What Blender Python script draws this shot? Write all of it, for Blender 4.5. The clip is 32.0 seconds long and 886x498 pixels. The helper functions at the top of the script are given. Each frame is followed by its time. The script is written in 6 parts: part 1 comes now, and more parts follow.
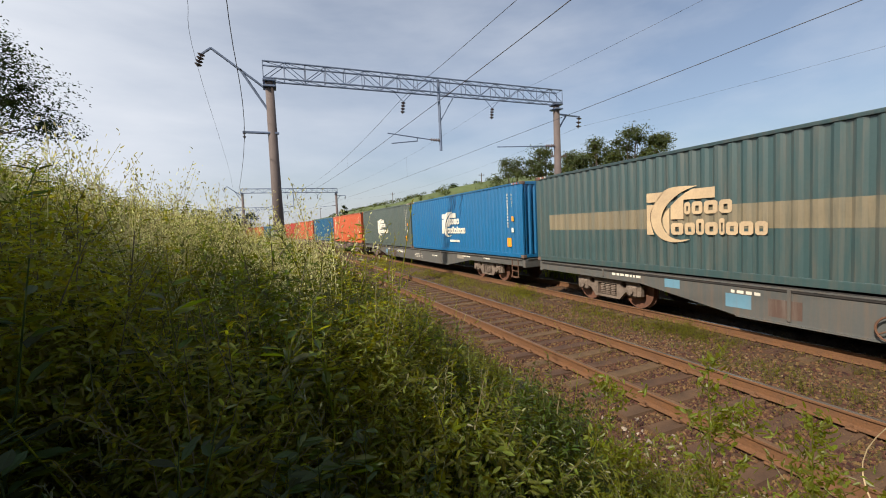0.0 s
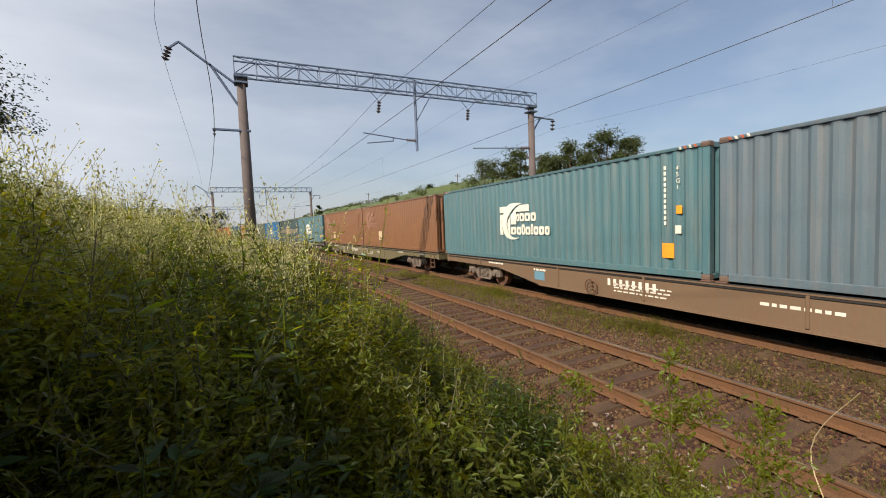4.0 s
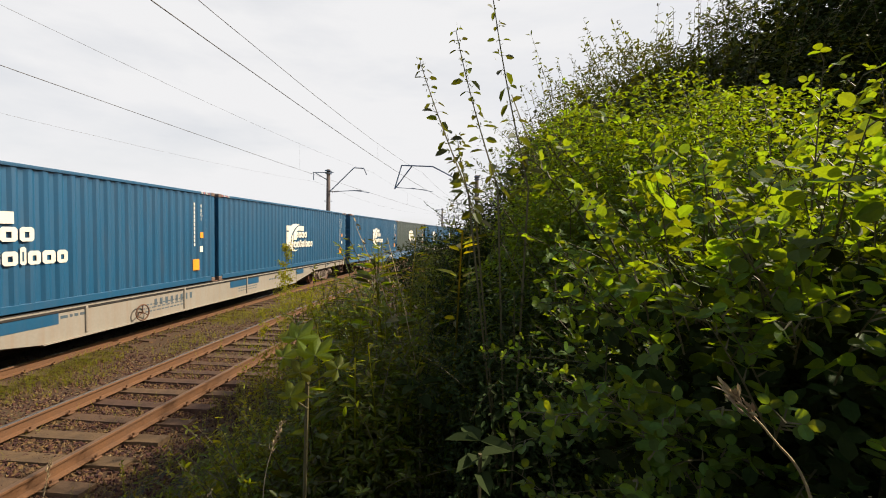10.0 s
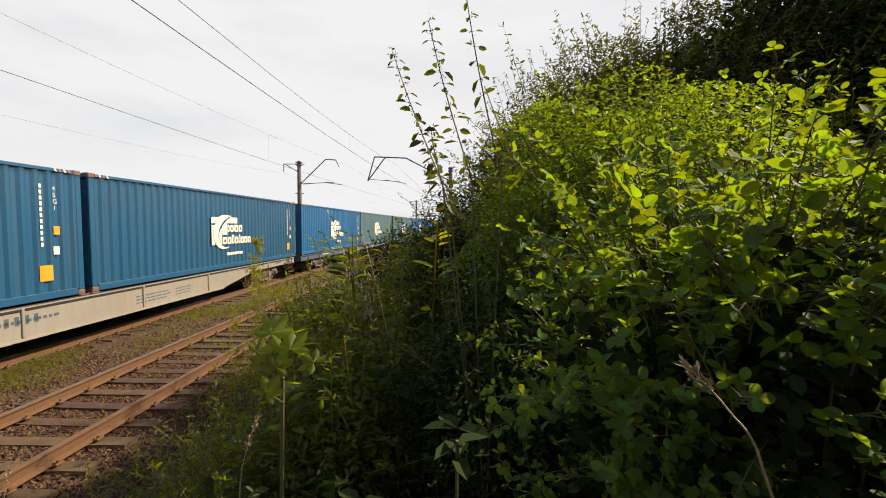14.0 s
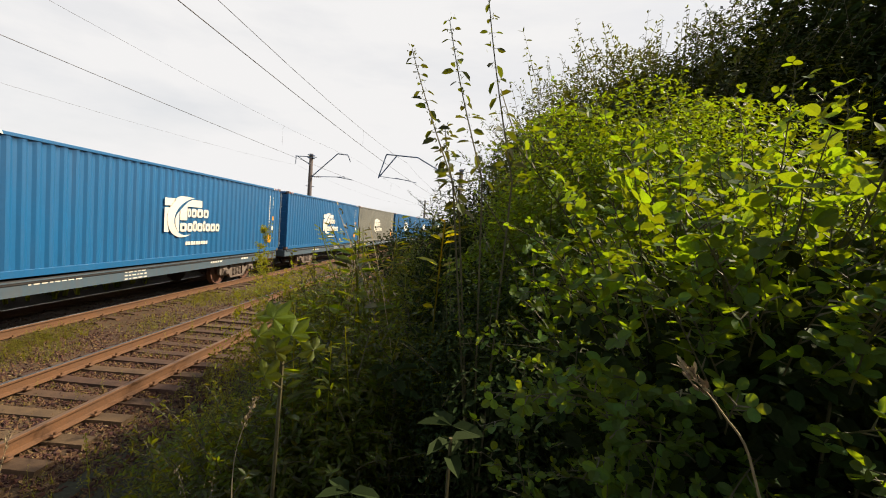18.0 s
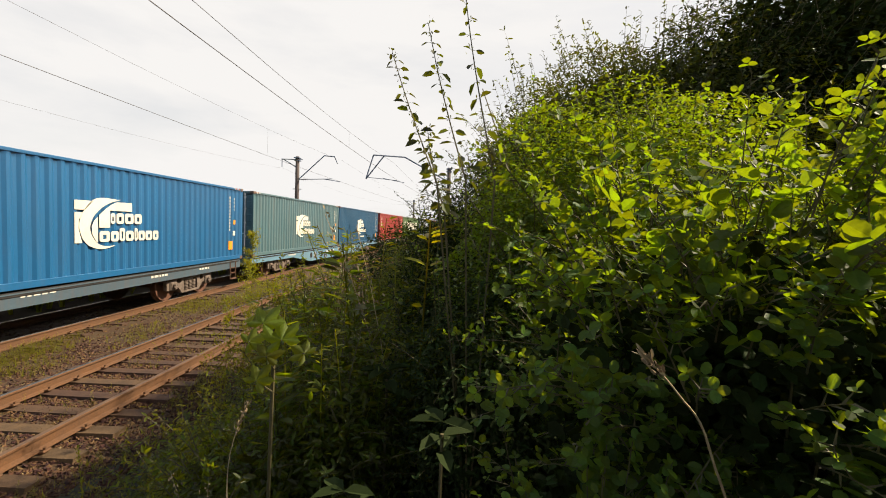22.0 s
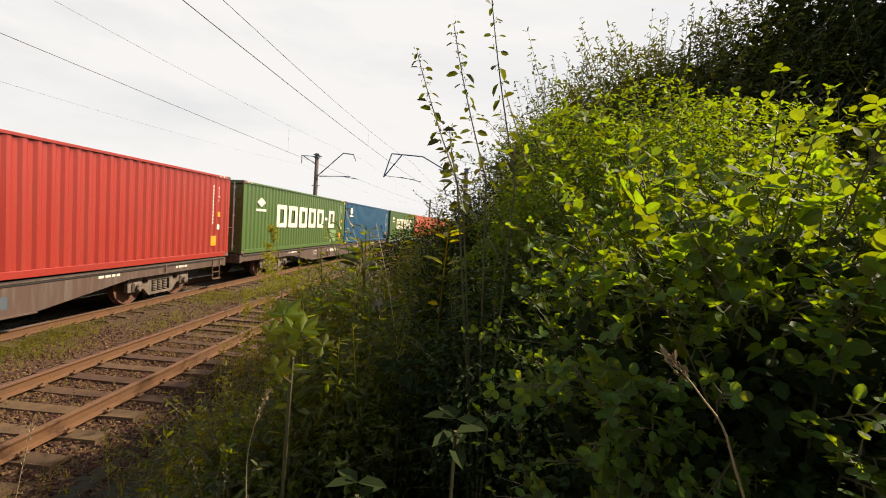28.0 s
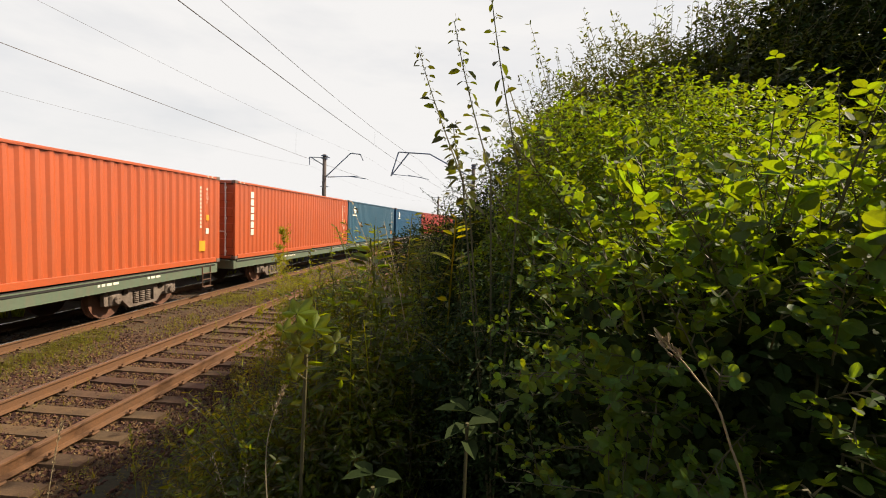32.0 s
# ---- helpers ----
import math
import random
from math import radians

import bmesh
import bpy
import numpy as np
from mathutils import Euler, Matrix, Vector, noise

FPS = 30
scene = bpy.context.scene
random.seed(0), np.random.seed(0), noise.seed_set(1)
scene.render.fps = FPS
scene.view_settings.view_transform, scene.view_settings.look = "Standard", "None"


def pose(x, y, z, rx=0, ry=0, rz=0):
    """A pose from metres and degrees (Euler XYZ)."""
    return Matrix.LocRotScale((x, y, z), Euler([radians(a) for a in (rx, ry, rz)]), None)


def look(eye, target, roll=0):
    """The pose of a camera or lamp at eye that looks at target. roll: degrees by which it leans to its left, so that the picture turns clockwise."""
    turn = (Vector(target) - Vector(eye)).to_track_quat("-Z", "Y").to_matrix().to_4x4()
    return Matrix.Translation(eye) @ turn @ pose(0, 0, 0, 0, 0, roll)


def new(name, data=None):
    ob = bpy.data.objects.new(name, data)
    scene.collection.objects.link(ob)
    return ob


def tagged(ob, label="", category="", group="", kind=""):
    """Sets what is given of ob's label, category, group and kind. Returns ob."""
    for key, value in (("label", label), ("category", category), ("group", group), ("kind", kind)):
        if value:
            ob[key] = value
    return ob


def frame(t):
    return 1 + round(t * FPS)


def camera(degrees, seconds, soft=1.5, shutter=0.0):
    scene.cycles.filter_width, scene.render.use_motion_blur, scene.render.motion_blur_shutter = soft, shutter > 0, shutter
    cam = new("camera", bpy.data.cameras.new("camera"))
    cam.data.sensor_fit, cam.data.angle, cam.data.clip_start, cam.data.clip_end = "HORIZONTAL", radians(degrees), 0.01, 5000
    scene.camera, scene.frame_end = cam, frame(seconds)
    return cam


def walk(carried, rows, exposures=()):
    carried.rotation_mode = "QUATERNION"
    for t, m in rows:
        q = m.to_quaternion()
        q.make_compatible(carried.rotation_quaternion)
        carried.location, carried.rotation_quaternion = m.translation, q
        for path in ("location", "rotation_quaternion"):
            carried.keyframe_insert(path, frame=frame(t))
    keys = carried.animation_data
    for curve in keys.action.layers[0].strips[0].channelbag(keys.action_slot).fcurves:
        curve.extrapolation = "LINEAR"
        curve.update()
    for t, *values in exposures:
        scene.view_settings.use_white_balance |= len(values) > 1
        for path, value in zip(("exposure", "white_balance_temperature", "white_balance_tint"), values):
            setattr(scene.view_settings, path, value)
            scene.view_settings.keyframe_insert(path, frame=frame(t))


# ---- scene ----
cam = camera(94.6, 32.0, soft=1.0)
# seconds, place in metres (z above the rail tops), yaw to the left from +y, pitch, roll in degrees
PATH = [
    (0.0, -0.000, -0.002, 2.491, -21.84, -3.41, -2.52),
    (0.5, 0.002, -0.012, 2.491, -22.01, -3.52, -2.30),
    (1.0, 0.003, -0.019, 2.488, -25.05, -4.14, -1.61),
    (1.5, 0.001, -0.023, 2.488, -24.70, -4.97, -1.72),
    (2.0, 0.004, -0.026, 2.487, -25.65, -4.56, -1.90),
    (2.5, 0.001, -0.014, 2.489, -26.01, -4.18, -1.69),
    (4.5, 0.005, -0.025, 2.487, -24.13, -3.27, -2.84),
    (5.0, -0.002, 0.000, 2.492, -22.83, -3.14, -2.96),
    (5.5, -0.046, 0.016, 2.500, -40.85, -3.35, -1.37),
    (6.0, 0.148, -0.169, 2.519, -80.76, -4.11, -0.34),
    (6.2, 0.063, -0.244, 2.565, -96.18, -3.27, -0.14),
    (6.5, -0.014, -0.589, 2.726, -120.04, -4.72, 2.44),
    (7.0, -0.046, -0.737, 2.725, -152.69, -3.86, 5.77),
    (7.5, -0.067, -0.789, 2.731, -170.03, -2.73, 5.43),
    (8.0, -0.089, -0.809, 2.730, -175.61, -2.09, 5.43),
    (8.5, -0.081, -0.812, 2.728, -174.79, -1.55, 5.68),
    (9.0, -0.085, -0.809, 2.729, -173.58, -2.37, 4.97),
    (9.5, -0.083, -0.809, 2.725, -173.38, -2.46, 3.49),
    (10.0, -0.116, -0.818, 2.731, -175.56, -2.04, 0.83),
    (10.5, -0.107, -0.810, 2.724, -176.18, -0.86, 3.08),
    (11.0, -0.110, -0.818, 2.720, -179.52, -2.51, 2.88),
    (11.5, -0.107, -0.815, 2.726, -179.53, -1.79, 2.77),
    (12.0, -0.108, -0.816, 2.728, -180.16, -1.99, 1.83),
    (12.5, -0.122, -0.813, 2.733, -180.12, -1.94, 0.69),
    (13.0, -0.126, -0.818, 2.731, -179.68, -2.55, 0.94),
    (13.5, -0.115, -0.819, 2.727, -179.54, -3.00, 0.92),
    (14.0, -0.114, -0.808, 2.728, -179.13, -3.13, 0.29),
    (14.5, -0.119, -0.803, 2.729, -179.11, -2.45, 0.88),
    (15.0, -0.121, -0.804, 2.727, -179.37, -2.29, 1.78),
    (15.5, -0.125, -0.809, 2.729, -179.89, -2.23, 1.64),
    (17.5, -0.118, -0.801, 2.720, -179.64, -2.09, 3.96),
    (18.0, -0.113, -0.799, 2.711, -178.34, -2.93, 4.06),
    (18.5, -0.128, -0.798, 2.714, -179.56, -3.37, 3.17),
    (19.0, -0.127, -0.791, 2.714, -178.70, -3.06, 3.28),
    (19.5, -0.135, -0.791, 2.716, -179.96, -2.94, 2.69),
    (20.0, -0.152, -0.793, 2.717, -180.71, -2.87, 1.96),
    (20.5, -0.148, -0.786, 2.721, -181.73, -2.41, 2.71),
    (21.0, -0.133, -0.782, 2.714, -181.08, -3.21, 3.44),
    (21.5, -0.134, -0.777, 2.716, -180.23, -3.38, 2.68),
    (22.0, -0.134, -0.768, 2.719, -179.67, -3.04, 2.21),
    (22.5, -0.139, -0.758, 2.719, -179.25, -2.54, 2.82),
    (23.0, -0.133, -0.753, 2.717, -179.87, -2.95, 2.84),
    (23.5, -0.126, -0.748, 2.717, -179.50, -2.77, 3.36),
    (24.0, -0.123, -0.739, 2.719, -179.70, -2.03, 3.64),
    (24.5, -0.113, -0.727, 2.724, -177.45, -1.47, 3.62),
    (25.0, -0.125, -0.745, 2.722, -177.70, -2.70, 2.93),
    (25.5, -0.129, -0.748, 2.713, -178.41, -3.68, 2.98),
    (27.5, -0.120, -0.756, 2.710, -177.71, -4.14, 4.00),
    (28.0, -0.117, -0.752, 2.713, -177.61, -3.14, 3.90),
    (28.5, -0.126, -0.737, 2.719, -177.95, -3.00, 3.29),
    (29.0, -0.122, -0.722, 2.720, -177.58, -3.23, 3.59),
    (29.5, -0.119, -0.712, 2.723, -177.46, -2.96, 3.15),
    (30.0, -0.120, -0.715, 2.724, -176.54, -3.08, 3.54),
    (30.5, -0.121, -0.728, 2.722, -176.15, -3.09, 3.03),
    (31.0, -0.119, -0.729, 2.717, -176.65, -2.84, 3.33),
    (31.5, -0.120, -0.725, 2.714, -176.41, -3.46, 3.16),
    (32.0, -0.130, -0.725, 2.711, -176.28, -3.64, 2.14),
]
def eye_pose(x, y, z, yaw, pitch, roll):
    a, b = radians(yaw), radians(pitch)
    ahead = Vector((-math.sin(a) * math.cos(b), math.cos(a) * math.cos(b), math.sin(b)))
    return look((x, y, z), Vector((x, y, z)) + ahead, roll)


walk(cam, [(t, eye_pose(*row)) for t, *row in PATH], exposures=[(0.0, 0.19, 6250, 10), (5.2, 0.08, 6220, 10), (6.2, 0.32, 6220, 10), (7.0, -0.01, 6450, 10), (7.8, 0.07, 6550, 10), (9.0, 0.21, 6680, 10), (12.0, 0.29, 6820, 10), (20.0, 0.29, 6950, 10), (24.0, 0.37, 7090, 10), (32.0, 0.31, 6970, 10)])

# light: a low sun over the bank, behind thin haze
SUN_AZIMUTH, SUN_ELEVATION = 112.0, 40.0  # azimuth as a yaw to the left from +y
toward_sun = Vector((-math.sin(radians(SUN_AZIMUTH)) * math.cos(radians(SUN_ELEVATION)),
                     math.cos(radians(SUN_AZIMUTH)) * math.cos(radians(SUN_ELEVATION)), math.sin(radians(SUN_ELEVATION))))
sun = new("sun", bpy.data.lights.new("sun", "SUN"))
sun.data.energy, sun.data.angle, sun.data.color = 6.8, radians(0.8), (1.0, 0.87, 0.69)
sun.matrix_basis = look((0, 0, 60), Vector((0, 0, 60)) - toward_sun)

world = bpy.data.worlds.new("sky")
scene.world = world
world.use_nodes = True
wn, wl = world.node_tree.nodes, world.node_tree.links
wn.clear()
sky = wn.new("ShaderNodeTexSky")
sky.sky_type, sky.sun_disc = "NISHITA", False
sky.sun_elevation, sky.sun_rotation = radians(SUN_ELEVATION), radians(-SUN_AZIMUTH)
sky.air_density, sky.dust_density, sky.ozone_density = 1.0, 2.2, 1.2
coord = wn.new("ShaderNodeTexCoord")
stretch = wn.new("ShaderNodeMapping")
stretch.inputs["Scale"].default_value = (1.0, 1.6, 4.0)
cloud = wn.new("ShaderNodeTexNoise")
cloud.inputs["Scale"].default_value, cloud.inputs["Detail"].default_value = 1.7, 7.0
cloud.inputs["Roughness"].default_value = 0.55
thin = wn.new("ShaderNodeMapRange")
thin.inputs["From Min"].default_value, thin.inputs["From Max"].default_value = 0.35, 0.70
thin.inputs["To Min"].default_value, thin.inputs["To Max"].default_value = -0.14, 0.2
# the haze thickens away from the one clear quarter of the sky
clear = wn.new("ShaderNodeVectorMath")
clear.operation = "DOT_PRODUCT"
clear.inputs[1].default_value = (0.75, 0.60, 0.28)
haze = wn.new("ShaderNodeMapRange")
haze.interpolation_type = "SMOOTHSTEP"
haze.inputs["From Min"].default_value, haze.inputs["From Max"].default_value = 0.2, 1.0
haze.inputs["To Min"].default_value, haze.inputs["To Max"].default_value = 0.95, 0.3
both = wn.new("ShaderNodeMath")
both.operation, both.use_clamp = "ADD", True
# and thins out overhead
height = wn.new("ShaderNodeSeparateXYZ")
upward = wn.new("ShaderNodeMapRange")
upward.interpolation_type = "SMOOTHSTEP"
upward.inputs["From Min"].default_value, upward.inputs["From Max"].default_value = 0.5, 0.9
upward.inputs["To Min"].default_value, upward.inputs["To Max"].default_value = 1.0, 0.12
thinner = wn.new("ShaderNodeMath")
thinner.operation = "MULTIPLY"
veil = wn.new("ShaderNodeMix")
veil.data_type = "RGBA"
veil.inputs[7].default_value = (7.0, 7.15, 7.5, 1)
glow = wn.new("ShaderNodeBackground")
glow.inputs["Strength"].default_value = 0.102
sky_out = wn.new("ShaderNodeOutputWorld")
wl.new(coord.outputs["Generated"], stretch.inputs["Vector"])
wl.new(stretch.outputs["Vector"], cloud.inputs["Vector"])
wl.new(cloud.outputs["Fac"], thin.inputs["Value"])
wl.new(coord.outputs["Generated"], clear.inputs[0])
wl.new(clear.outputs["Value"], haze.inputs["Value"])
wl.new(thin.outputs["Result"], both.inputs[0])
wl.new(haze.outputs["Result"], both.inputs[1])
wl.new(both.outputs["Value"], thinner.inputs[0])
wl.new(coord.outputs["Generated"], height.inputs["Vector"])
wl.new(height.outputs["Z"], upward.inputs["Value"])
wl.new(upward.outputs["Result"], thinner.inputs[1])
wl.new(thinner.outputs["Value"], veil.inputs[0])
wl.new(sky.outputs["Color"], veil.inputs[6])
wl.new(veil.outputs[2], glow.inputs["Color"])
wl.new(glow.outputs["Background"], sky_out.inputs["Surface"])


# ---- materials ----
def material(name, base, rough=0.6, metal=0.0, spread=0.25, scale=3.0, fine=40.0, bump=0.15, second=None, amount=0.5, spec=0.5, random_tint=0.0, translucent=0.0, island=False, glow=(5.0, 3.75, 0.3)):
    """A procedural surface: base colour with large stains (second colour) and fine grain, with a little relief."""
    m = bpy.data.materials.new(name)
    m.use_nodes = True
    n, l = m.node_tree.nodes, m.node_tree.links
    p = n["Principled BSDF"]
    out = n["Material Output"]
    tc = n.new("ShaderNodeTexCoord")
    big = n.new("ShaderNodeTexNoise")
    big.inputs["Scale"].default_value, big.inputs["Detail"].default_value = scale, 6.0
    small = n.new("ShaderNodeTexNoise")
    small.inputs["Scale"].default_value, small.inputs["Detail"].default_value = fine, 4.0
    l.new(tc.outputs["Object"], big.inputs["Vector"])
    l.new(tc.outputs["Object"], small.inputs["Vector"])
    ramp = n.new("ShaderNodeMapRange")
    ramp.inputs["From Min"].default_value, ramp.inputs["From Max"].default_value = 0.35, 0.7
    ramp.inputs["To Max"].default_value = amount
    l.new(big.outputs["Fac"], ramp.inputs["Value"])
    mix = n.new("ShaderNodeMix")
    mix.data_type = "RGBA"
    mix.inputs[6].default_value = (*base, 1)
    mix.inputs[7].default_value = (*(second or [c * 0.6 for c in base]), 1)
    l.new(ramp.outputs["Result"], mix.inputs[0])
    grain = n.new("ShaderNodeMapRange")
    grain.inputs["From Min"].default_value, grain.inputs["From Max"].default_value = 0.25, 0.75
    grain.inputs["To Min"].default_value, grain.inputs["To Max"].default_value = 1 - spread, 1 + spread
    l.new(small.outputs["Fac"], grain.inputs["Value"])
    hsv = n.new("ShaderNodeHueSaturation")
    l.new(mix.outputs[2], hsv.inputs["Color"])
    value = grain.outputs["Result"]
    if random_tint:
        source = n.new("ShaderNodeNewGeometry").outputs["Random Per Island"] if island else n.new("ShaderNodeObjectInfo").outputs["Random"]
        r = n.new("ShaderNodeMapRange")
        r.inputs["To Min"].default_value, r.inputs["To Max"].default_value = 1 - random_tint, 1 + random_tint
        l.new(source, r.inputs["Value"])
        mul = n.new("ShaderNodeMath")
        mul.operation = "MULTIPLY"
        l.new(value, mul.inputs[0])
        l.new(r.outputs["Result"], mul.inputs[1])
        value = mul.outputs["Value"]
        h = n.new("ShaderNodeMapRange")
        h.inputs["To Min"].default_value, h.inputs["To Max"].default_value = 0.5 - random_tint * 0.06, 0.5 + random_tint * 0.06
        l.new(source, h.inputs["Value"])
        l.new(h.outputs["Result"], hsv.inputs["Hue"])
    l.new(value, hsv.inputs["Value"])
    l.new(hsv.outputs["Color"], p.inputs["Base Color"])
    p.inputs["Roughness"].default_value, p.inputs["Metallic"].default_value = rough, metal
    p.inputs["Specular IOR Level"].default_value = spec
    if bump:
        b = n.new("ShaderNodeBump")
        b.inputs["Strength"].default_value, b.inputs["Distance"].default_value = bump, 0.01
        l.new(small.outputs["Fac"], b.inputs["Height"])
        l.new(b.outputs["Normal"], p.inputs["Normal"])
    if translucent:
        t = n.new("ShaderNodeBsdfTranslucent")
        warm = n.new("ShaderNodeMix")
        warm.data_type, warm.blend_type = "RGBA", "MULTIPLY"
        warm.inputs[0].default_value = 1.0
        warm.inputs[7].default_value = (*glow, 1)
        l.new(hsv.outputs["Color"], warm.inputs[6])
        l.new(warm.outputs[2], t.inputs["Color"])
        s = n.new("ShaderNodeMixShader")
        s.inputs["Fac"].default_value = translucent
        l.new(p.outputs["BSDF"], s.inputs[1])
        l.new(t.outputs["BSDF"], s.inputs[2])
        l.new(s.outputs["Shader"], out.inputs["Surface"])
    return m


def paint(name, base, dirt=(0.16, 0.12, 0.09), amount=0.35, rough=0.4):
    """Weathered vehicle paint: faded patches, vertical dirt streaks and rust specks."""
    m = material(name, base, rough, scale=0.6, fine=18.0, spread=0.06, bump=0.04, second=[c * 0.78 + 0.006 for c in base], amount=0.5, spec=0.75)
    n, l = m.node_tree.nodes, m.node_tree.links
    p = n["Principled BSDF"]
    was = p.inputs["Base Color"].links[0].from_socket
    tc = n.new("ShaderNodeTexCoord")
    mp = n.new("ShaderNodeMapping")
    mp.inputs["Scale"].default_value = (5.0, 5.0, 0.35)
    streak = n.new("ShaderNodeTexNoise")
    streak.inputs["Scale"].default_value, streak.inputs["Detail"].default_value = 1.4, 8.0
    streak.inputs["Roughness"].default_value = 0.7
    l.new(tc.outputs["Object"], mp.inputs["Vector"])
    l.new(mp.outputs["Vector"], streak.inputs["Vector"])
    r = n.new("ShaderNodeMapRange")
    r.inputs["From Min"].default_value, r.inputs["From Max"].default_value, r.inputs["To Max"].default_value = 0.46, 0.74, amount
    l.new(streak.outputs["Fac"], r.inputs["Value"])
    mix = n.new("ShaderNodeMix")
    mix.data_type = "RGBA"
    mix.inputs[7].default_value = (*dirt, 1)
    l.new(r.outputs["Result"], mix.inputs[0])
    l.new(was, mix.inputs[6])
    l.new(mix.outputs[2], p.inputs["Base Color"])
    return m


RUST = material("rusty_steel", (0.1216, 0.057, 0.0304), 0.8, 0.0, 0.3, 6.0, 60.0, 0.3, (0.0684, 0.038, 0.0266), 0.7)
RAIL_SIDE = material("rail_rust", (0.125, 0.056, 0.021), 0.8, 0.0, 0.25, 5.0, 50.0, 0.25, (0.085, 0.043, 0.022), 0.7)
RAIL_TOP = material("worn_rail_steel", (0.42, 0.36, 0.32), 0.24, 0.85, 0.1, 2.0, 30.0, 0.02, (0.25, 0.17, 0.12), 0.5)
RAIL_BROWN = material("dull_brown_rail_head", (0.1642, 0.0973, 0.0547), 0.5, 0.3, 0.15, 3.0, 40.0, 0.05, (0.1094, 0.0608, 0.0365), 0.6)
CONCRETE = material("sleeper_concrete", (0.0935, 0.051, 0.0255), 0.9, 0.0, 0.3, 4.0, 60.0, 0.4, (0.0425, 0.0229, 0.0127), 0.75, random_tint=0.25)
STONE = material("ballast_stone", (0.0803, 0.0337, 0.0161), 0.95, 0.0, 0.35, 8.0, 60.0, 0.3, (0.042, 0.0184, 0.0107), 0.7, random_tint=0.75, island=True)
GRAVEL = material("dusty_light_gravel", (0.1254, 0.0759, 0.0429), 0.95, 0.0, 0.3, 8.0, 60.0, 0.3, (0.0726, 0.0429, 0.0251), 0.7, random_tint=0.6, island=True)
EARTH = material("ballast_bed", (0.0468, 0.0216, 0.009), 0.95, 0.0, 0.45, 1.2, 45.0, 0.8, (0.0558, 0.036, 0.0117), 0.9)
SOIL = material("bank_soil", (0.035, 0.032, 0.015), 0.95, 0.0, 0.4, 0.7, 25.0, 0.8, (0.022, 0.026, 0.011), 0.8)
FIELD = material("dry_meadow", (0.228, 0.2052, 0.0684), 0.95, 0.0, 0.25, 0.05, 2.0, 0.3, (0.0912, 0.1292, 0.038), 0.8)
POLE = material("weathered_pole_concrete", (0.1034, 0.0821, 0.079), 0.85, 0.0, 0.15, 1.5, 40.0, 0.3, (0.0669, 0.0517, 0.0486), 0.6)
GANTRY_STEEL = material("blue_grey_gantry_paint", (0.11, 0.15, 0.24), 0.6, 0.0, 0.15, 2.0, 40.0, 0.1, (0.07, 0.085, 0.12), 0.6)
WIRE = material("dark_wire", (0.07, 0.065, 0.065), 0.6, 0.3, 0.1, 2.0, 20.0, 0.0)
PORCELAIN = material("brown_porcelain", (0.09, 0.07, 0.07), 0.25, 0.0, 0.1, 3.0, 20.0, 0.0)


# ---- the line and its ground ----
BEND = 0.000908  # the line bends towards the bank: x falls with the square of y
NEAR, FAR = 5.55, 9.83  # the two track axes at y = -0.5
GAUGE = 1.59


def bent(x, y):
    return x - BEND * (y + 0.5) ** 2


def heading(y):
    """The turn about z, in degrees, of something that lies along the line at y."""
    return math.degrees(math.atan(2 * BEND * (y + 0.5)))


def mesh_object(name, verts, faces, mat, parent=None, label="", smooth=False):
    me = bpy.data.meshes.new(name)
    me.from_pydata([tuple(v) for v in verts], [], faces)
    me.materials.append(mat)
    if smooth:
        me.polygons.foreach_set("use_smooth", [True] * len(me.polygons))
    me.update()
    ob = new(name, me)
    if parent:
        ob.parent = parent
    if label:
        ob["label"] = label
    return ob


def part(name, bm, mat, parent=None, label="", smooth=False):
    me = bpy.data.meshes.new(name)
    bm.normal_update()
    bm.to_mesh(me)
    bm.free()
    for m in mat if isinstance(mat, (list, tuple)) else [mat]:
        me.materials.append(m)
    if smooth:
        me.polygons.foreach_set("use_smooth", [True] * len(me.polygons))
    ob = new(name, me)
    if parent:
        ob.parent = parent
    if label:
        ob["label"] = label
    return ob


def box(bm, size, m=None, bevel=0.0, mat=0):
    """A box of that size (x, y, z) about m's origin."""
    made = bmesh.ops.create_cube(bm, size=1.0, matrix=(m or Matrix()) @ Matrix.Diagonal((*size, 1)))["verts"]
    if bevel:
        edges = list({e for v in made for e in v.link_edges})
        made = bmesh.ops.bevel(bm, geom=edges, offset=bevel, segments=1, affect="EDGES", profile=0.5)["verts"]
    if mat:
        for f in {f for v in made for f in v.link_faces}:
            f.material_index = mat
    return made


def rod(bm, a, b, r, sides=8, r2=None):
    """A round bar from a to b."""
    a, b = Vector(a), Vector(b)
    d = b - a
    m = Matrix.Translation((a + b) / 2) @ d.to_track_quat("Z", "Y").to_matrix().to_4x4()
    return bmesh.ops.create_cone(bm, cap_ends=True, segments=sides, radius1=r, radius2=r if r2 is None else r2, depth=d.length, matrix=m)["verts"]


def thing(name, label, category, group="", at=None):
    ob = new(name)
    ob.empty_display_size = 0.2
    tagged(ob, label, category, group)
    if at is not None:
        ob.matrix_basis = at
    return ob


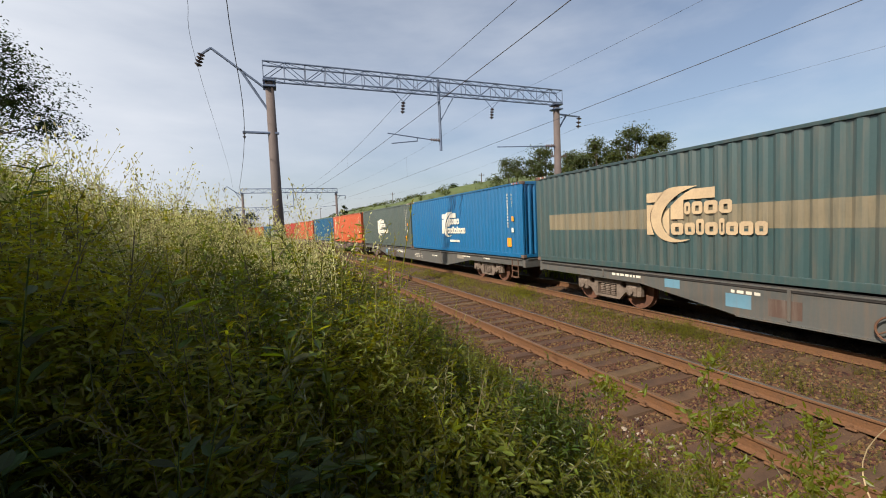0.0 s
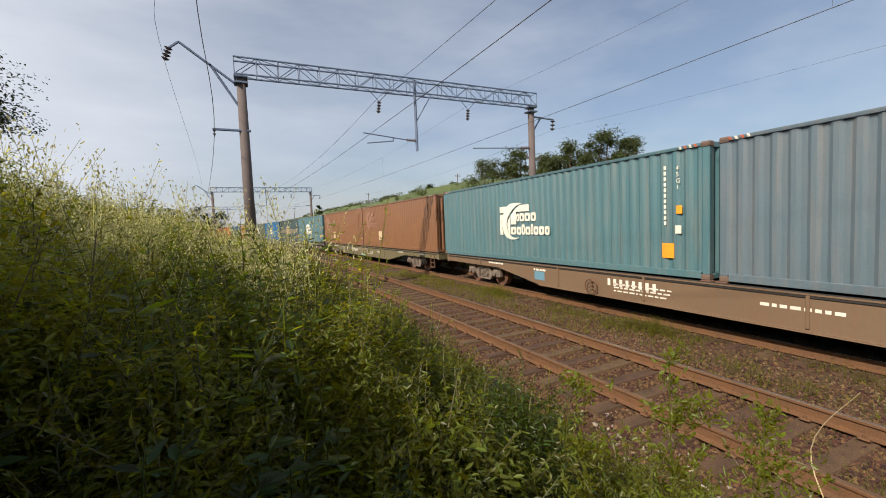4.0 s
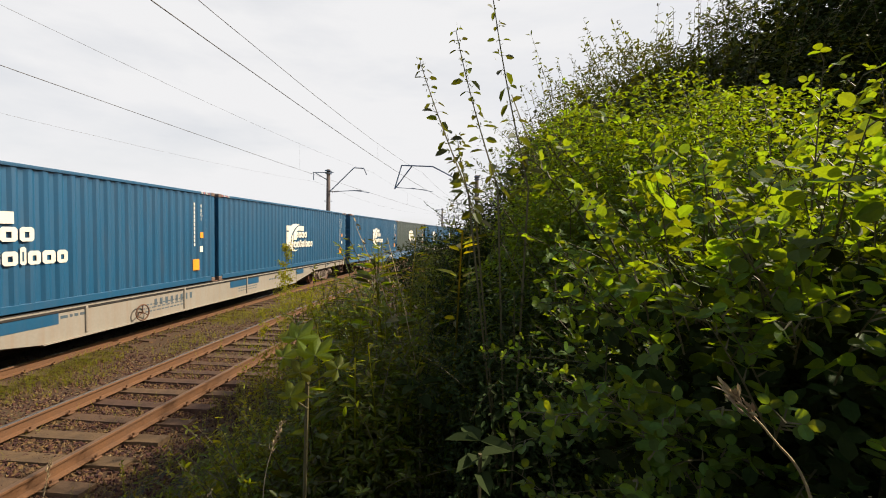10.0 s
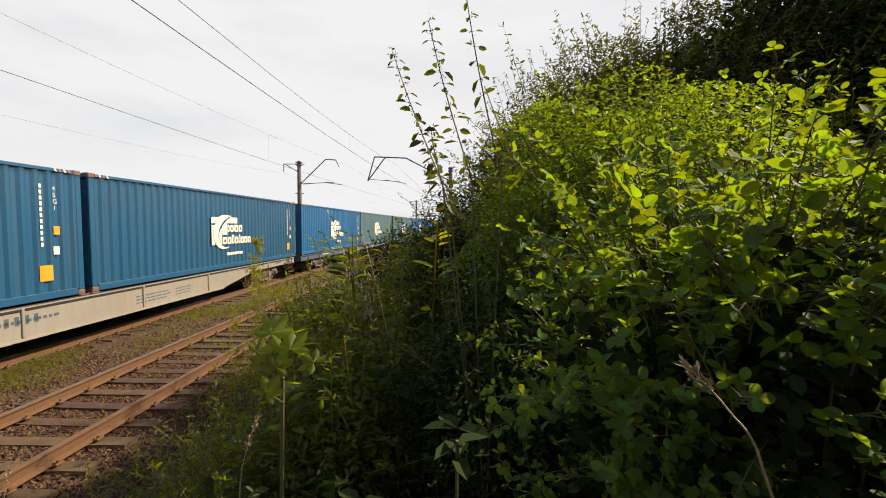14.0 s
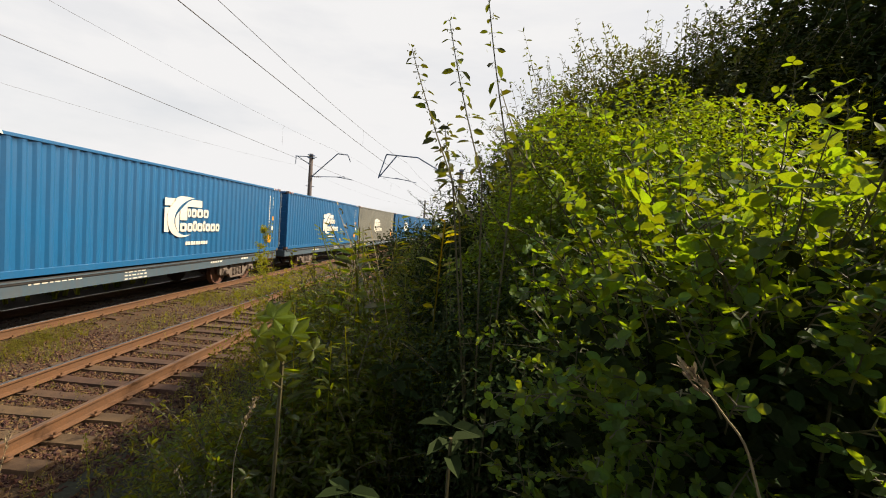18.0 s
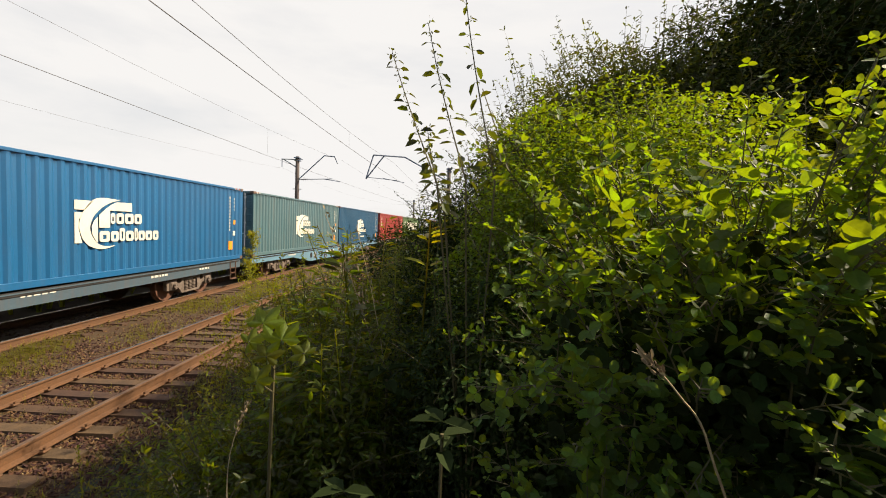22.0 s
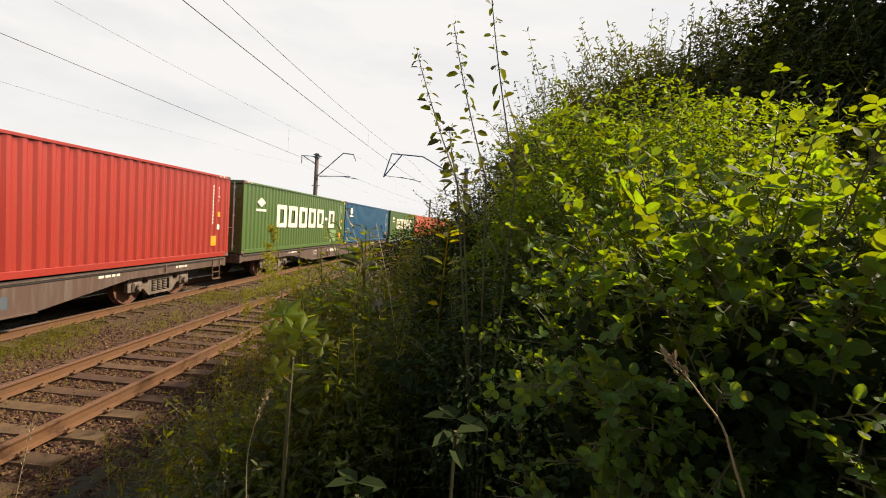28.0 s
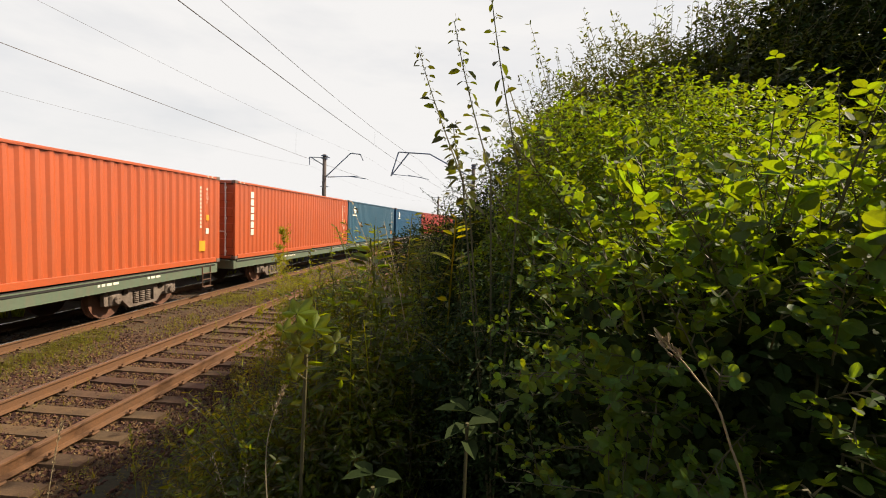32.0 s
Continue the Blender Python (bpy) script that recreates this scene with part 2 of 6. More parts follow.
def ground_height(x, y):
    """The lie of the land across the line, x measured as at y = -0.5."""
    xs = [-400, -60, -25, -10, -4.0, -1.6, -0.5, 0.6, 1.6, 2.6, 3.3, 3.9, 4.3, 6.8, 7.2, 8.2, 8.6, 11.1, 11.6, 13.0, 15.0, 20, 60, 900]
    zs = [7.0, 6.0, 5.4, 4.4, 2.7, 1.45, 1.05, 0.85, 0.35, -0.2, -0.38, -0.285, -0.246, -0.246, -0.275, -0.28, -0.205, -0.205, -0.28, 0.1, 0.5, 0.45, 0.3, 0.3]
    z = float(np.interp(x, xs, zs))
    rough = 0.0 if 3.6 < x < 12 else 0.16
    return z + rough * noise.noise((x * 0.5, y * 0.5, 3.0)) + (0.03 * noise.noise((x * 2, y * 2, 0)) if x < 4 or 7 < x < 8.4 or x > 11.5 else 0.0)


def strip(name, xs, ys, mat, lift=0.0, label=""):
    verts = [(bent(x, y), y, ground_height(x, y) + lift) for y in ys for x in xs]
    w = len(xs)
    faces = [(j * w + i, j * w + i + 1, (j + 1) * w + i + 1, (j + 1) * w + i) for j in range(len(ys) - 1) for i in range(w - 1)]
    return tagged(mesh_object(name, verts, faces, mat, smooth=True), label, kind="structure")


far_steps = [20, 30, 45, 60, 90, 130, 180, 260, 360, 500]
along = [-v for v in reversed(far_steps)] + [v * 0.5 for v in range(-36, 37)] + far_steps
across = [-300, -150, -60, -40, -25, -18, -14, -10, -8, -6, -5, -4, -3.2, -2.4, -1.8, -1.2, -0.6, 0, 0.5, 1, 1.5, 2, 2.4, 2.8, 3.2, 3.5]
strip("ground", across + [3.9], along, SOIL, label="overgrown earth bank beside the railway line")
strip("track_bed", [3.5, 3.7, 4.0, 4.4, 4.8, 5.2, 5.55, 5.9, 6.3, 6.7, 7.0, 7.3, 7.6, 7.9, 8.2, 8.5, 9, 9.83, 10.6, 11.1, 11.5, 12, 12.6], along, EARTH, 0.004, "brown gravel bed under two railway tracks")
strip("meadow", [12.6, 13.0, 14, 15, 17, 20, 30, 60, 120, 300, 900], along, FIELD, 0.0, "dry yellow meadow beyond the railway line")

RAIL_FROM, RAIL_TO = -150, 190


def sweep(name, profile, x0, mats, parent, pick=None, step=2.0):
    ys = np.arange(RAIL_FROM, RAIL_TO + 0.1, step)
    n = len(profile)
    verts = [(bent(x0 + px, y), y, pz) for y in ys for px, pz in profile]
    faces = [(j * n + i, j * n + (i + 1) % n, (j + 1) * n + (i + 1) % n, (j + 1) * n + i) for j in range(len(ys) - 1) for i in range(n)]
    ob = mesh_object(name, verts, faces, mats[0], parent)
    ob.data.materials.append(mats[1])
    for j, f in enumerate(ob.data.polygons):
        if j % n in pick:
            f.material_index = 1
    return ob


RAIL_PROFILE = [(-0.075, -0.18), (0.075, -0.18), (0.075, -0.168), (0.012, -0.145), (0.012, -0.045), (0.037, -0.032), (0.037, -0.006), (0.03, 0.0),
                (-0.03, 0.0), (-0.037, -0.006), (-0.037, -0.032), (-0.012, -0.045), (-0.012, -0.145), (-0.075, -0.168)]
TRACKS = []
for axis, label in ((NEAR, "empty railway track with rusty rails on concrete sleepers"), (FAR, "railway track with rusty rails under the passing train")):
    track = tagged(thing("railway_track", label, "track", "railway tracks"), kind="structure")
    TRACKS.append(track)
    for side in (-1, 1):
        sweep("rail", RAIL_PROFILE, axis + side * GAUGE / 2, (RAIL_SIDE, RAIL_BROWN if axis == NEAR and side < 0 else RAIL_TOP), track, pick=(7,))


# ---- the train ----
WAGON = 25.5
C_LEN, C_WIDE, C_HIGH, DECK = 12.192, 2.438, 2.896, 1.09
MOVING = []  # thing, its place along the train, its height


def train_at(t):
    """Where the gap ahead of wagon 0 stands at t seconds, in metres along the line."""
    ease = min(1.0, max(0.0, (t - 4.0) / 20.0))
    return 12.66 + 14.20 * t - 0.0326 * t * t + 0.0003 * t ** 3 + 0.75 * ease * ease * (3 - 2 * ease)


CASTING = material("worn_corner_steel", (0.1672, 0.114, 0.0912), 0.7, 0.2, 0.25, 5.0, 40.0, 0.2, (0.0912, 0.0532, 0.038), 0.6)
GALVANISED = material("grey_locking_bar_steel", (0.82, 0.82, 0.80), 0.45, 0.0, 0.15, 4.0, 40.0, 0.05, (0.25, 0.22, 0.2), 0.5)
CREAM = material("cream_marking_paint", (0.70, 0.67, 0.58), 0.6, 0.0, 0.06, 1.2, 30.0, 0.0, (0.52, 0.47, 0.39), 0.6)
TAN = material("faded_tan_marking_paint", (0.4712, 0.3496, 0.2128), 0.7, 0.0, 0.1, 1.5, 30.0, 0.0, (0.304, 0.228, 0.152), 0.6)
SALMON = material("faded_marking_on_brown", (0.2736, 0.1444, 0.0912), 0.7, 0.0, 0.1, 1.5, 30.0, 0.0, (0.2128, 0.1064, 0.0684), 0.7)
ORANGE = material("orange_sticker", (0.82, 0.30, 0.02), 0.5, 0.0, 0.05, 3.0, 30.0, 0.0)
BLACK = material("black_underframe", (0.0137, 0.0129, 0.0129), 0.8, 0.0, 0.3, 4.0, 40.0, 0.2, (0.0304, 0.0228, 0.019), 0.6)
BOGIE = material("dusty_bogie_steel", (0.16, 0.125, 0.10), 0.85, 0.0, 0.3, 5.0, 50.0, 0.3, (0.075, 0.052, 0.04), 0.8)
WHEEL = material("rusty_wheel_steel", (0.14, 0.06, 0.036), 0.75, 0.2, 0.2, 4.0, 40.0, 0.15, (0.06, 0.035, 0.026), 0.7)
MINT = material("mint_repaint_patch", (0.304, 0.5016, 0.38), 0.6, 0.0, 0.05, 2.0, 30.0, 0.0)
STRIPE = material("red_warning_stripe", (0.5, 0.12, 0.06), 0.6, 0.0, 0.1, 3.0, 30.0, 0.0)

PAINTS = {
    "bright_blue": paint("bright_blue_container_paint", (0.002, 0.104, 0.258), amount=0.12),
    "blue": paint("blue_container_paint", (0.0035, 0.073, 0.158), amount=0.15),
    "teal_blue": paint("faded_teal_blue_container_paint", (0.018, 0.088, 0.148), amount=0.18),
    "light_teal": paint("pale_teal_container_paint", (0.0646, 0.1444, 0.1672), amount=0.3, dirt=(0.30, 0.22, 0.16)),
    "pale_blue": paint("pale_grey_blue_container_paint", (0.0936, 0.1338, 0.1639), amount=0.35, dirt=(0.264, 0.1936, 0.1408)),
    "grey_green": paint("grey_green_container_paint", (0.057, 0.0798, 0.0722), amount=0.25),
    "dark_green": paint("dark_grey_green_container_paint", (0.032, 0.066, 0.070), amount=0.55, dirt=(0.13, 0.10, 0.075)),
    "light_grey_green": paint("light_grey_green_container_paint", (0.1216, 0.152, 0.1368), amount=0.3, dirt=(0.3, 0.22, 0.15)),
    "warm_grey": paint("warm_grey_container_paint", (0.175, 0.175, 0.145), amount=0.4, dirt=(0.26, 0.21, 0.15)),
    "silver": paint("silver_grey_container_paint", (0.105, 0.118, 0.124), amount=0.6, dirt=(0.2475, 0.165, 0.1125)),
    "off_white": paint("off_white_container_paint", (0.3192, 0.3496, 0.38), amount=0.25, dirt=(0.35, 0.3, 0.25)),
    "brown": paint("red_brown_container_paint", (0.188, 0.086, 0.037), amount=0.4, dirt=(0.12, 0.06, 0.04)),
    "red": paint("red_container_paint", (0.304, 0.0243, 0.0152), amount=0.15),
    "orange": paint("orange_container_paint", (0.4256, 0.0798, 0.0213), amount=0.2),
    "green": paint("leaf_green_container_paint", (0.0646, 0.1254, 0.0266), amount=0.15),
}
SILLS = {
    "grey": paint("grey_wagon_paint", (0.086, 0.09, 0.088), amount=0.7, dirt=(0.15, 0.105, 0.075)),
    "olive": paint("olive_wagon_paint", (0.1292, 0.1102, 0.057), amount=0.6),
    "tan": paint("tan_brown_wagon_paint", (0.1596, 0.1064, 0.0669), amount=0.6, dirt=(0.17, 0.09, 0.05)),
    "grey_blue": paint("light_grey_blue_wagon_paint", (0.1672, 0.2204, 0.2584), amount=0.4),
    "dark": paint("dark_blue_grey_wagon_paint", (0.0646, 0.1026, 0.133), amount=0.6, dirt=(0.12, 0.09, 0.07)),
    "cream": paint("cream_grey_wagon_paint", (0.2736, 0.2508, 0.2128), amount=0.5, dirt=(0.25, 0.16, 0.1)),
    "blue": paint("blue_wagon_paint", (0.0456, 0.1292, 0.2432), amount=0.5),
    "sky": paint("sky_blue_wagon_paint", (0.1216, 0.2508, 0.342), amount=0.35),
    "rust": paint("rust_brown_wagon_paint", (0.095, 0.0593, 0.0471), amount=0.6, dirt=(0.21, 0.19, 0.17)),
    "green": paint("dull_green_wagon_paint", (0.1064, 0.1444, 0.0988), amount=0.6),
}


class Kit:
    """Shared meshes by kind and material, so that alike parts use one mesh."""
    made = {}


def shared(name, key, build, mat, parent, label="", at=None, smooth=False):
    full = (key, mat.name)
    if full not in Kit.made:
        me = bpy.data.meshes.new(name)
        bm = bmesh.new()
        build(bm)
        bm.normal_update()
        bm.to_mesh(me)
        bm.free()
        me.materials.append(mat)
        if smooth:
            me.polygons.foreach_set("use_smooth", [True] * len(me.polygons))
        Kit.made[full] = me
    ob = new(name, Kit.made[full])
    ob.parent = parent
    if at is not None:
        ob.matrix_basis = at
    if label:
        ob["label"] = label
    return ob


def plate(bm, outline, x, depth):
    """A plate from an outline in (y, z), its outer face at x, thick towards +x."""
    a = [bm.verts.new((x, y, z)) for y, z in outline]
    b = [bm.verts.new((x + depth, y, z)) for y, z in outline]
    n = len(a)
    bm.faces.new(a)
    bm.faces.new(b[::-1])
    for i in range(n):
        bm.faces.new((a[i], b[i], b[(i + 1) % n], a[(i + 1) % n]))
    bmesh.ops.recalc_face_normals(bm, faces=bm.faces[:])


def framed(bm, outline, hole, x, depth):
    """A plate with one opening in it."""
    edges = []
    for ring in (outline, hole):
        vs = [bm.verts.new((x, y, z)) for y, z in ring]
        edges += [bm.edges.new((vs[i], vs[(i + 1) % len(vs)])) for i in range(len(vs))]
    face = [f for f in bmesh.ops.triangle_fill(bm, use_beauty=True, edges=edges)["geom"] if isinstance(f, bmesh.types.BMFace)]
    pushed = bmesh.ops.extrude_face_region(bm, geom=face)["geom"]
    bmesh.ops.translate(bm, verts=[v for v in pushed if isinstance(v, bmesh.types.BMVert)], vec=(depth, 0, 0))
    bmesh.ops.recalc_face_normals(bm, faces=bm.faces[:])


def corrugated(bm, length, low, high, period, deep, across, start=0, stop=10 ** 6):
    """A trapezoid sheet along y (across False) or along x, its outer ridge at 0, grooves going inward (+)."""
    n = max(2, round(length / period))
    p = length / n
    marks = []
    for i in range(start, min(n, stop)):
        s = -length / 2 + i * p
        marks += [(s, 0.0), (s + p * 0.26, 0.0), (s + p * 0.48, deep), (s + p * 0.78, deep)]
    marks.append((-length / 2 + min(n, stop) * p, 0.0))
    for z in (low, high):
        for s, d in marks:
            bm.verts.new((d, s, z) if not across else (s, d, z))
    bm.verts.ensure_lookup_table()
    w = len(marks)
    for i in range(w - 1):
        bm.faces.new([bm.verts[j] for j in (i, i + w, i + w + 1, i + 1)])


HALF = C_WIDE / 2
INNER = C_LEN - 0.30


def side_sheet(bm):
    corrugated(bm, INNER, 0.15, C_HIGH - 0.10, 0.283, 0.039, False)


def end_sheet(bm):
    corrugated(bm, C_WIDE - 0.26, 0.15, C_HIGH - 0.12, 0.25, 0.045, True)


def roof_sheet(bm):
    ys = np.linspace(-INNER / 2, INNER / 2, 161)
    for j, y in enumerate(ys):
        z = C_HIGH - 0.012 - (0.02 if j % 4 >= 2 else 0.0)
        for x in (-HALF + 0.05, HALF - 0.05):
            bm.verts.new((x, y, z))
    bm.verts.ensure_lookup_table()
    for j in range(len(ys) - 1):
        bm.faces.new([bm.verts[k] for k in (2 * j, 2 * j + 1, 2 * j + 3, 2 * j + 2)])


def floor_slab(bm):
    box(bm, (C_WIDE - 0.12, INNER, 0.05), pose(0, 0, 0.12))


def long_rail(bm):
    box(bm, (0.06, C_LEN - 0.36, 0.075), bevel=0.008)


def bottom_rail(bm):
    box(bm, (0.05, C_LEN - 0.36, 0.155), bevel=0.008)


def end_rail(bm):
    box(bm, (C_WIDE - 0.36, 0.09, 0.12), bevel=0.01)


def corner_post(bm):
    box(bm, (0.10, 0.15, C_HIGH - 0.23), pose(0, 0, C_HIGH / 2), 0.015)


def casting(bm):
    box(bm, (0.162, 0.178, 0.118), None, 0.012)
    box(bm, (0.166, 0.085, 0.05), None, 0.01)


def door_leaf(bm):
    outline = [(-0.025, -1.29), (-0.025, 1.29), (0.022, 1.29)]
    for z in (0.85, 0.28, -0.28, -0.85):
        outline += [(0.022, z + 0.17), (0.042, z + 0.14), (0.042, z - 0.14), (0.022, z - 0.17)]
    outline.append((0.022, -1.29))
    plate(bm, outline, -0.54, 1.08)


def locking_bar(bm):
    rod(bm, (0, 0, 0.12), (0, 0, C_HIGH - 0.1), 0.027, 8)
    for z in (0.28, 0.9, 1.5, 2.1, 2.62):
        box(bm, (0.1, 0.05, 0.06), pose(0, -0.01, z), 0.01)
    box(bm, (0.32, 0.02, 0.035), pose(0.12, 0.03, 1.02), 0.006)


def mark(name, outline, mat, parent, label="", depth=0.006, lift=0.0):
    """A flat painted marking on the bank-facing side; outline in metres from the side's middle (to the reader's right) and up."""
    bm = bmesh.new()
    plate(bm, [(-u, v) for u, v in outline], -HALF - 0.004 - lift, depth)
    return part(name, bm, mat, parent, label)


def rect(u0, v0, u1, v1):
    return [(u0, v0), (u1, v0), (u1, v1), (u0, v1)]


def curve(points, steps=8):
    """A smooth line through points."""
    out = []
    pts = [Vector(p) for p in points]
    for i in range(len(pts) - 1):
        a, b, c, d = pts[max(i - 1, 0)], pts[i], pts[i + 1], pts[min(i + 2, len(pts) - 1)]
        for k in range(steps):
            t = k / steps
            out.append(tuple(0.5 * ((2 * b) + (c - a) * t + (2 * a - 5 * b + 4 * c - d) * t * t + (3 * b - 3 * c + d - a) * t ** 3)))
    return out + [tuple(pts[-1])]


def emblem_outlines():
    """The operator's mark as plain shapes, in units of its drawing: x right, y down."""
    sweep_out = curve([(500, 95), (300, 95), (200, 180), (163, 275), (185, 365), (235, 420), (310, 446), (390, 444), (455, 425)])
    sweep_in = curve([(455, 425), (370, 430), (300, 405), (255, 345), (245, 290), (270, 225), (330, 165), (410, 120), (500, 95)])
    shapes = [
        [(130, 115), (268, 115), (205, 178), (130, 178)],
        [(130, 195), (188, 195), (160, 250), (158, 300), (170, 350), (186, 400), (130, 400)],
        sweep_out + sweep_in[1:-1],
        [(470, 112), (606, 112), (606, 176), (406, 176), (406, 298), (316, 298), (316, 210), (370, 165), (420, 132)],
        [(305, 222), (305, 400), (292, 396), (262, 345), (256, 290), (275, 250)],
    ]
    row = [(412, 452, 192), (462, 530, 192), (540, 622, 192), (632, 704, 192)]
    shapes += [[(a, top), (b, top), (b, 270), (a, 270)] for a, b, top in row]
    row = [(318, 404, 322), (414, 482, 322), (490, 540, 300), (548, 622, 322), (632, 662, 300), (670, 736, 322), (744, 816, 322), (825, 886, 322)]
    shapes += [[(a, top), (b, top), (b, 398), (a, 398)] for a, b, top in row]
    return shapes


EMBLEM = emblem_outlines()


def emblem(parent, mat, u=-1.48, v=0.76, size=2.7, group_words=False):
    k = size / 756
    def build(bm):
        for shape in EMBLEM[:5]:
            plate(bm, [(-(u + (x - 130) * k), v + (446 - y) * k) for x, y in shape], -HALF - 0.004, 0.006)
    shared("emblem", ("emblem", u, v, size), build, mat, parent, "large light curved operator emblem")
    for shape in EMBLEM[5:]:
        key = ("letter_block", tuple(shape), u, v, size)
        def block(bm, shape=shape):
            (x0, y0), (x1, _), (_, y1), _ = shape
            c = min(12, (x1 - x0) * 0.3)
            ring = [(x0 + c, y0), (x1 - c, y0), (x1, y0 + c), (x1, y1 - c), (x1 - c, y1), (x0 + c, y1), (x0, y1 - c), (x0, y0 + c)]
            hole = [(x0 + (x1 - x0) * 0.34, y0 + 26), (x1 - (x1 - x0) * 0.34, y0 + 26), (x1 - (x1 - x0) * 0.34, y1 - 20), (x0 + (x1 - x0) * 0.34, y1 - 20)]
            place = lambda pts: [(-(u + (x - 130) * k), v + (446 - y) * k) for x, y in pts]
            framed(bm, place(ring), place(hole), -HALF - 0.004, 0.006)
        shared("letter_block", key, block, mat, parent)
    if group_words:
        for i in range(9):
            def bar(bm, i=i):
                a = u + 0.95 + i * 0.125
                plate(bm, [(-a, 0.50), (-a - 0.1, 0.50), (-a - 0.1, 0.61), (-a, 0.61)], -HALF - 0.004, 0.006)
            shared("letter_block", ("group_bar", i, u), bar, mat, parent)


def stencils(parent, mat=None, stickers=True):
    """Registration rows as plain bars and the type code at the rear end of the bank-facing side."""
    mat = mat or CREAM
    end = C_LEN / 2
    for i in range(11):
        def bar(bm, i=i):
            v = 2.42 - i * 0.125
            plate(bm, [(-(end - 1.01), v), (-(end - 0.955), v), (-(end - 0.955), v + 0.085), (-(end - 1.01), v + 0.085)], -HALF - 0.004, 0.006)
        shared("number_bar", ("nb", i), bar, mat, parent)
    for i, ch in enumerate("45G1"):
        key = ("code", ch, i, mat.name)
        if key not in Kit.made:
            cu = bpy.data.curves.new("type_code", "FONT")
            cu.body, cu.size, cu.extrude = ch, 0.14, 0.003
            tmp = bpy.data.objects.new("tmp", cu)
            me = bpy.data.meshes.new_from_object(tmp)
            bpy.data.objects.remove(tmp)
            me.materials.append(mat)
            Kit.made[key] = me
        ob = new("type_code", Kit.made[key])
        ob.parent = parent
        ob.matrix_basis = Matrix(((0, 0, -1, -HALF - 0.004), (-1, 0, 0, -(end - 0.72)), (0, 1, 0, 2.38 - i * 0.14), (0, 0, 0, 1)))
    if stickers:
        def big(bm):
            plate(bm, [(-(end - 1.06), 0.42), (-(end - 0.77), 0.42), (-(end - 0.77), 0.76), (-(end - 1.06), 0.76)], -HALF - 0.003, 0.005)
        shared("sticker", ("st_big",), big, ORANGE, parent, "orange warning sticker")
        def small(bm):
            plate(bm, [(-(end - 0.72), 1.42), (-(end - 0.58), 1.42), (-(end - 0.58), 1.6), (-(end - 0.72), 1.6)], -HALF - 0.003, 0.005)
        shared("sticker", ("st_small",), small, ORANGE, parent, "small orange sticker")
        def lab(bm):
            plate(bm, [(-(end - 0.74), 0.98), (-(end - 0.60), 0.98), (-(end - 0.60), 1.16), (-(end - 0.74), 1.16)], -HALF - 0.003, 0.005)
        shared("sticker", ("st_white",), lab, CREAM, parent, "white data plate")


def big_words(parent, count, u0, v0, wide, high, mat, gap=0.16, slim=()):
    """A row of plain blocks where large painted lettering stands."""
    u = u0
    for i in range(count):
        w = wide * (0.45 if i in slim else 1.0)
        h0 = v0 + (high * 0.42 if i in slim else 0.0)
        h1 = v0 + (high * 0.58 if i in slim else high)
        ring = [(u + 0.04, h0), (u + w - 0.04, h0), (u + w, h0 + 0.04), (u + w, h1 - 0.04), (u + w - 0.04, h1), (u + 0.04, h1), (u, h1 - 0.04), (u, h0 + 0.04)]
        if i in slim:
            mark("letter_block", ring, mat, parent)
        else:
            bm = bmesh.new()
            framed(bm, [(-a, b) for a, b in ring], [(-a, b) for a, b in rect(u + w * 0.3, h0 + high * 0.2, u + w * 0.7, h1 - high * 0.2)], -HALF - 0.004, 0.006)
            part("letter_block", bm, mat, parent)
        u += w + gap


def column_words(parent, count, u, v, size, mat):
    for i in range(count):
        a = v - i * size * 1.2
        mark("letter_block", rect(u, a - size, u + size * 0.85, a), mat, parent)


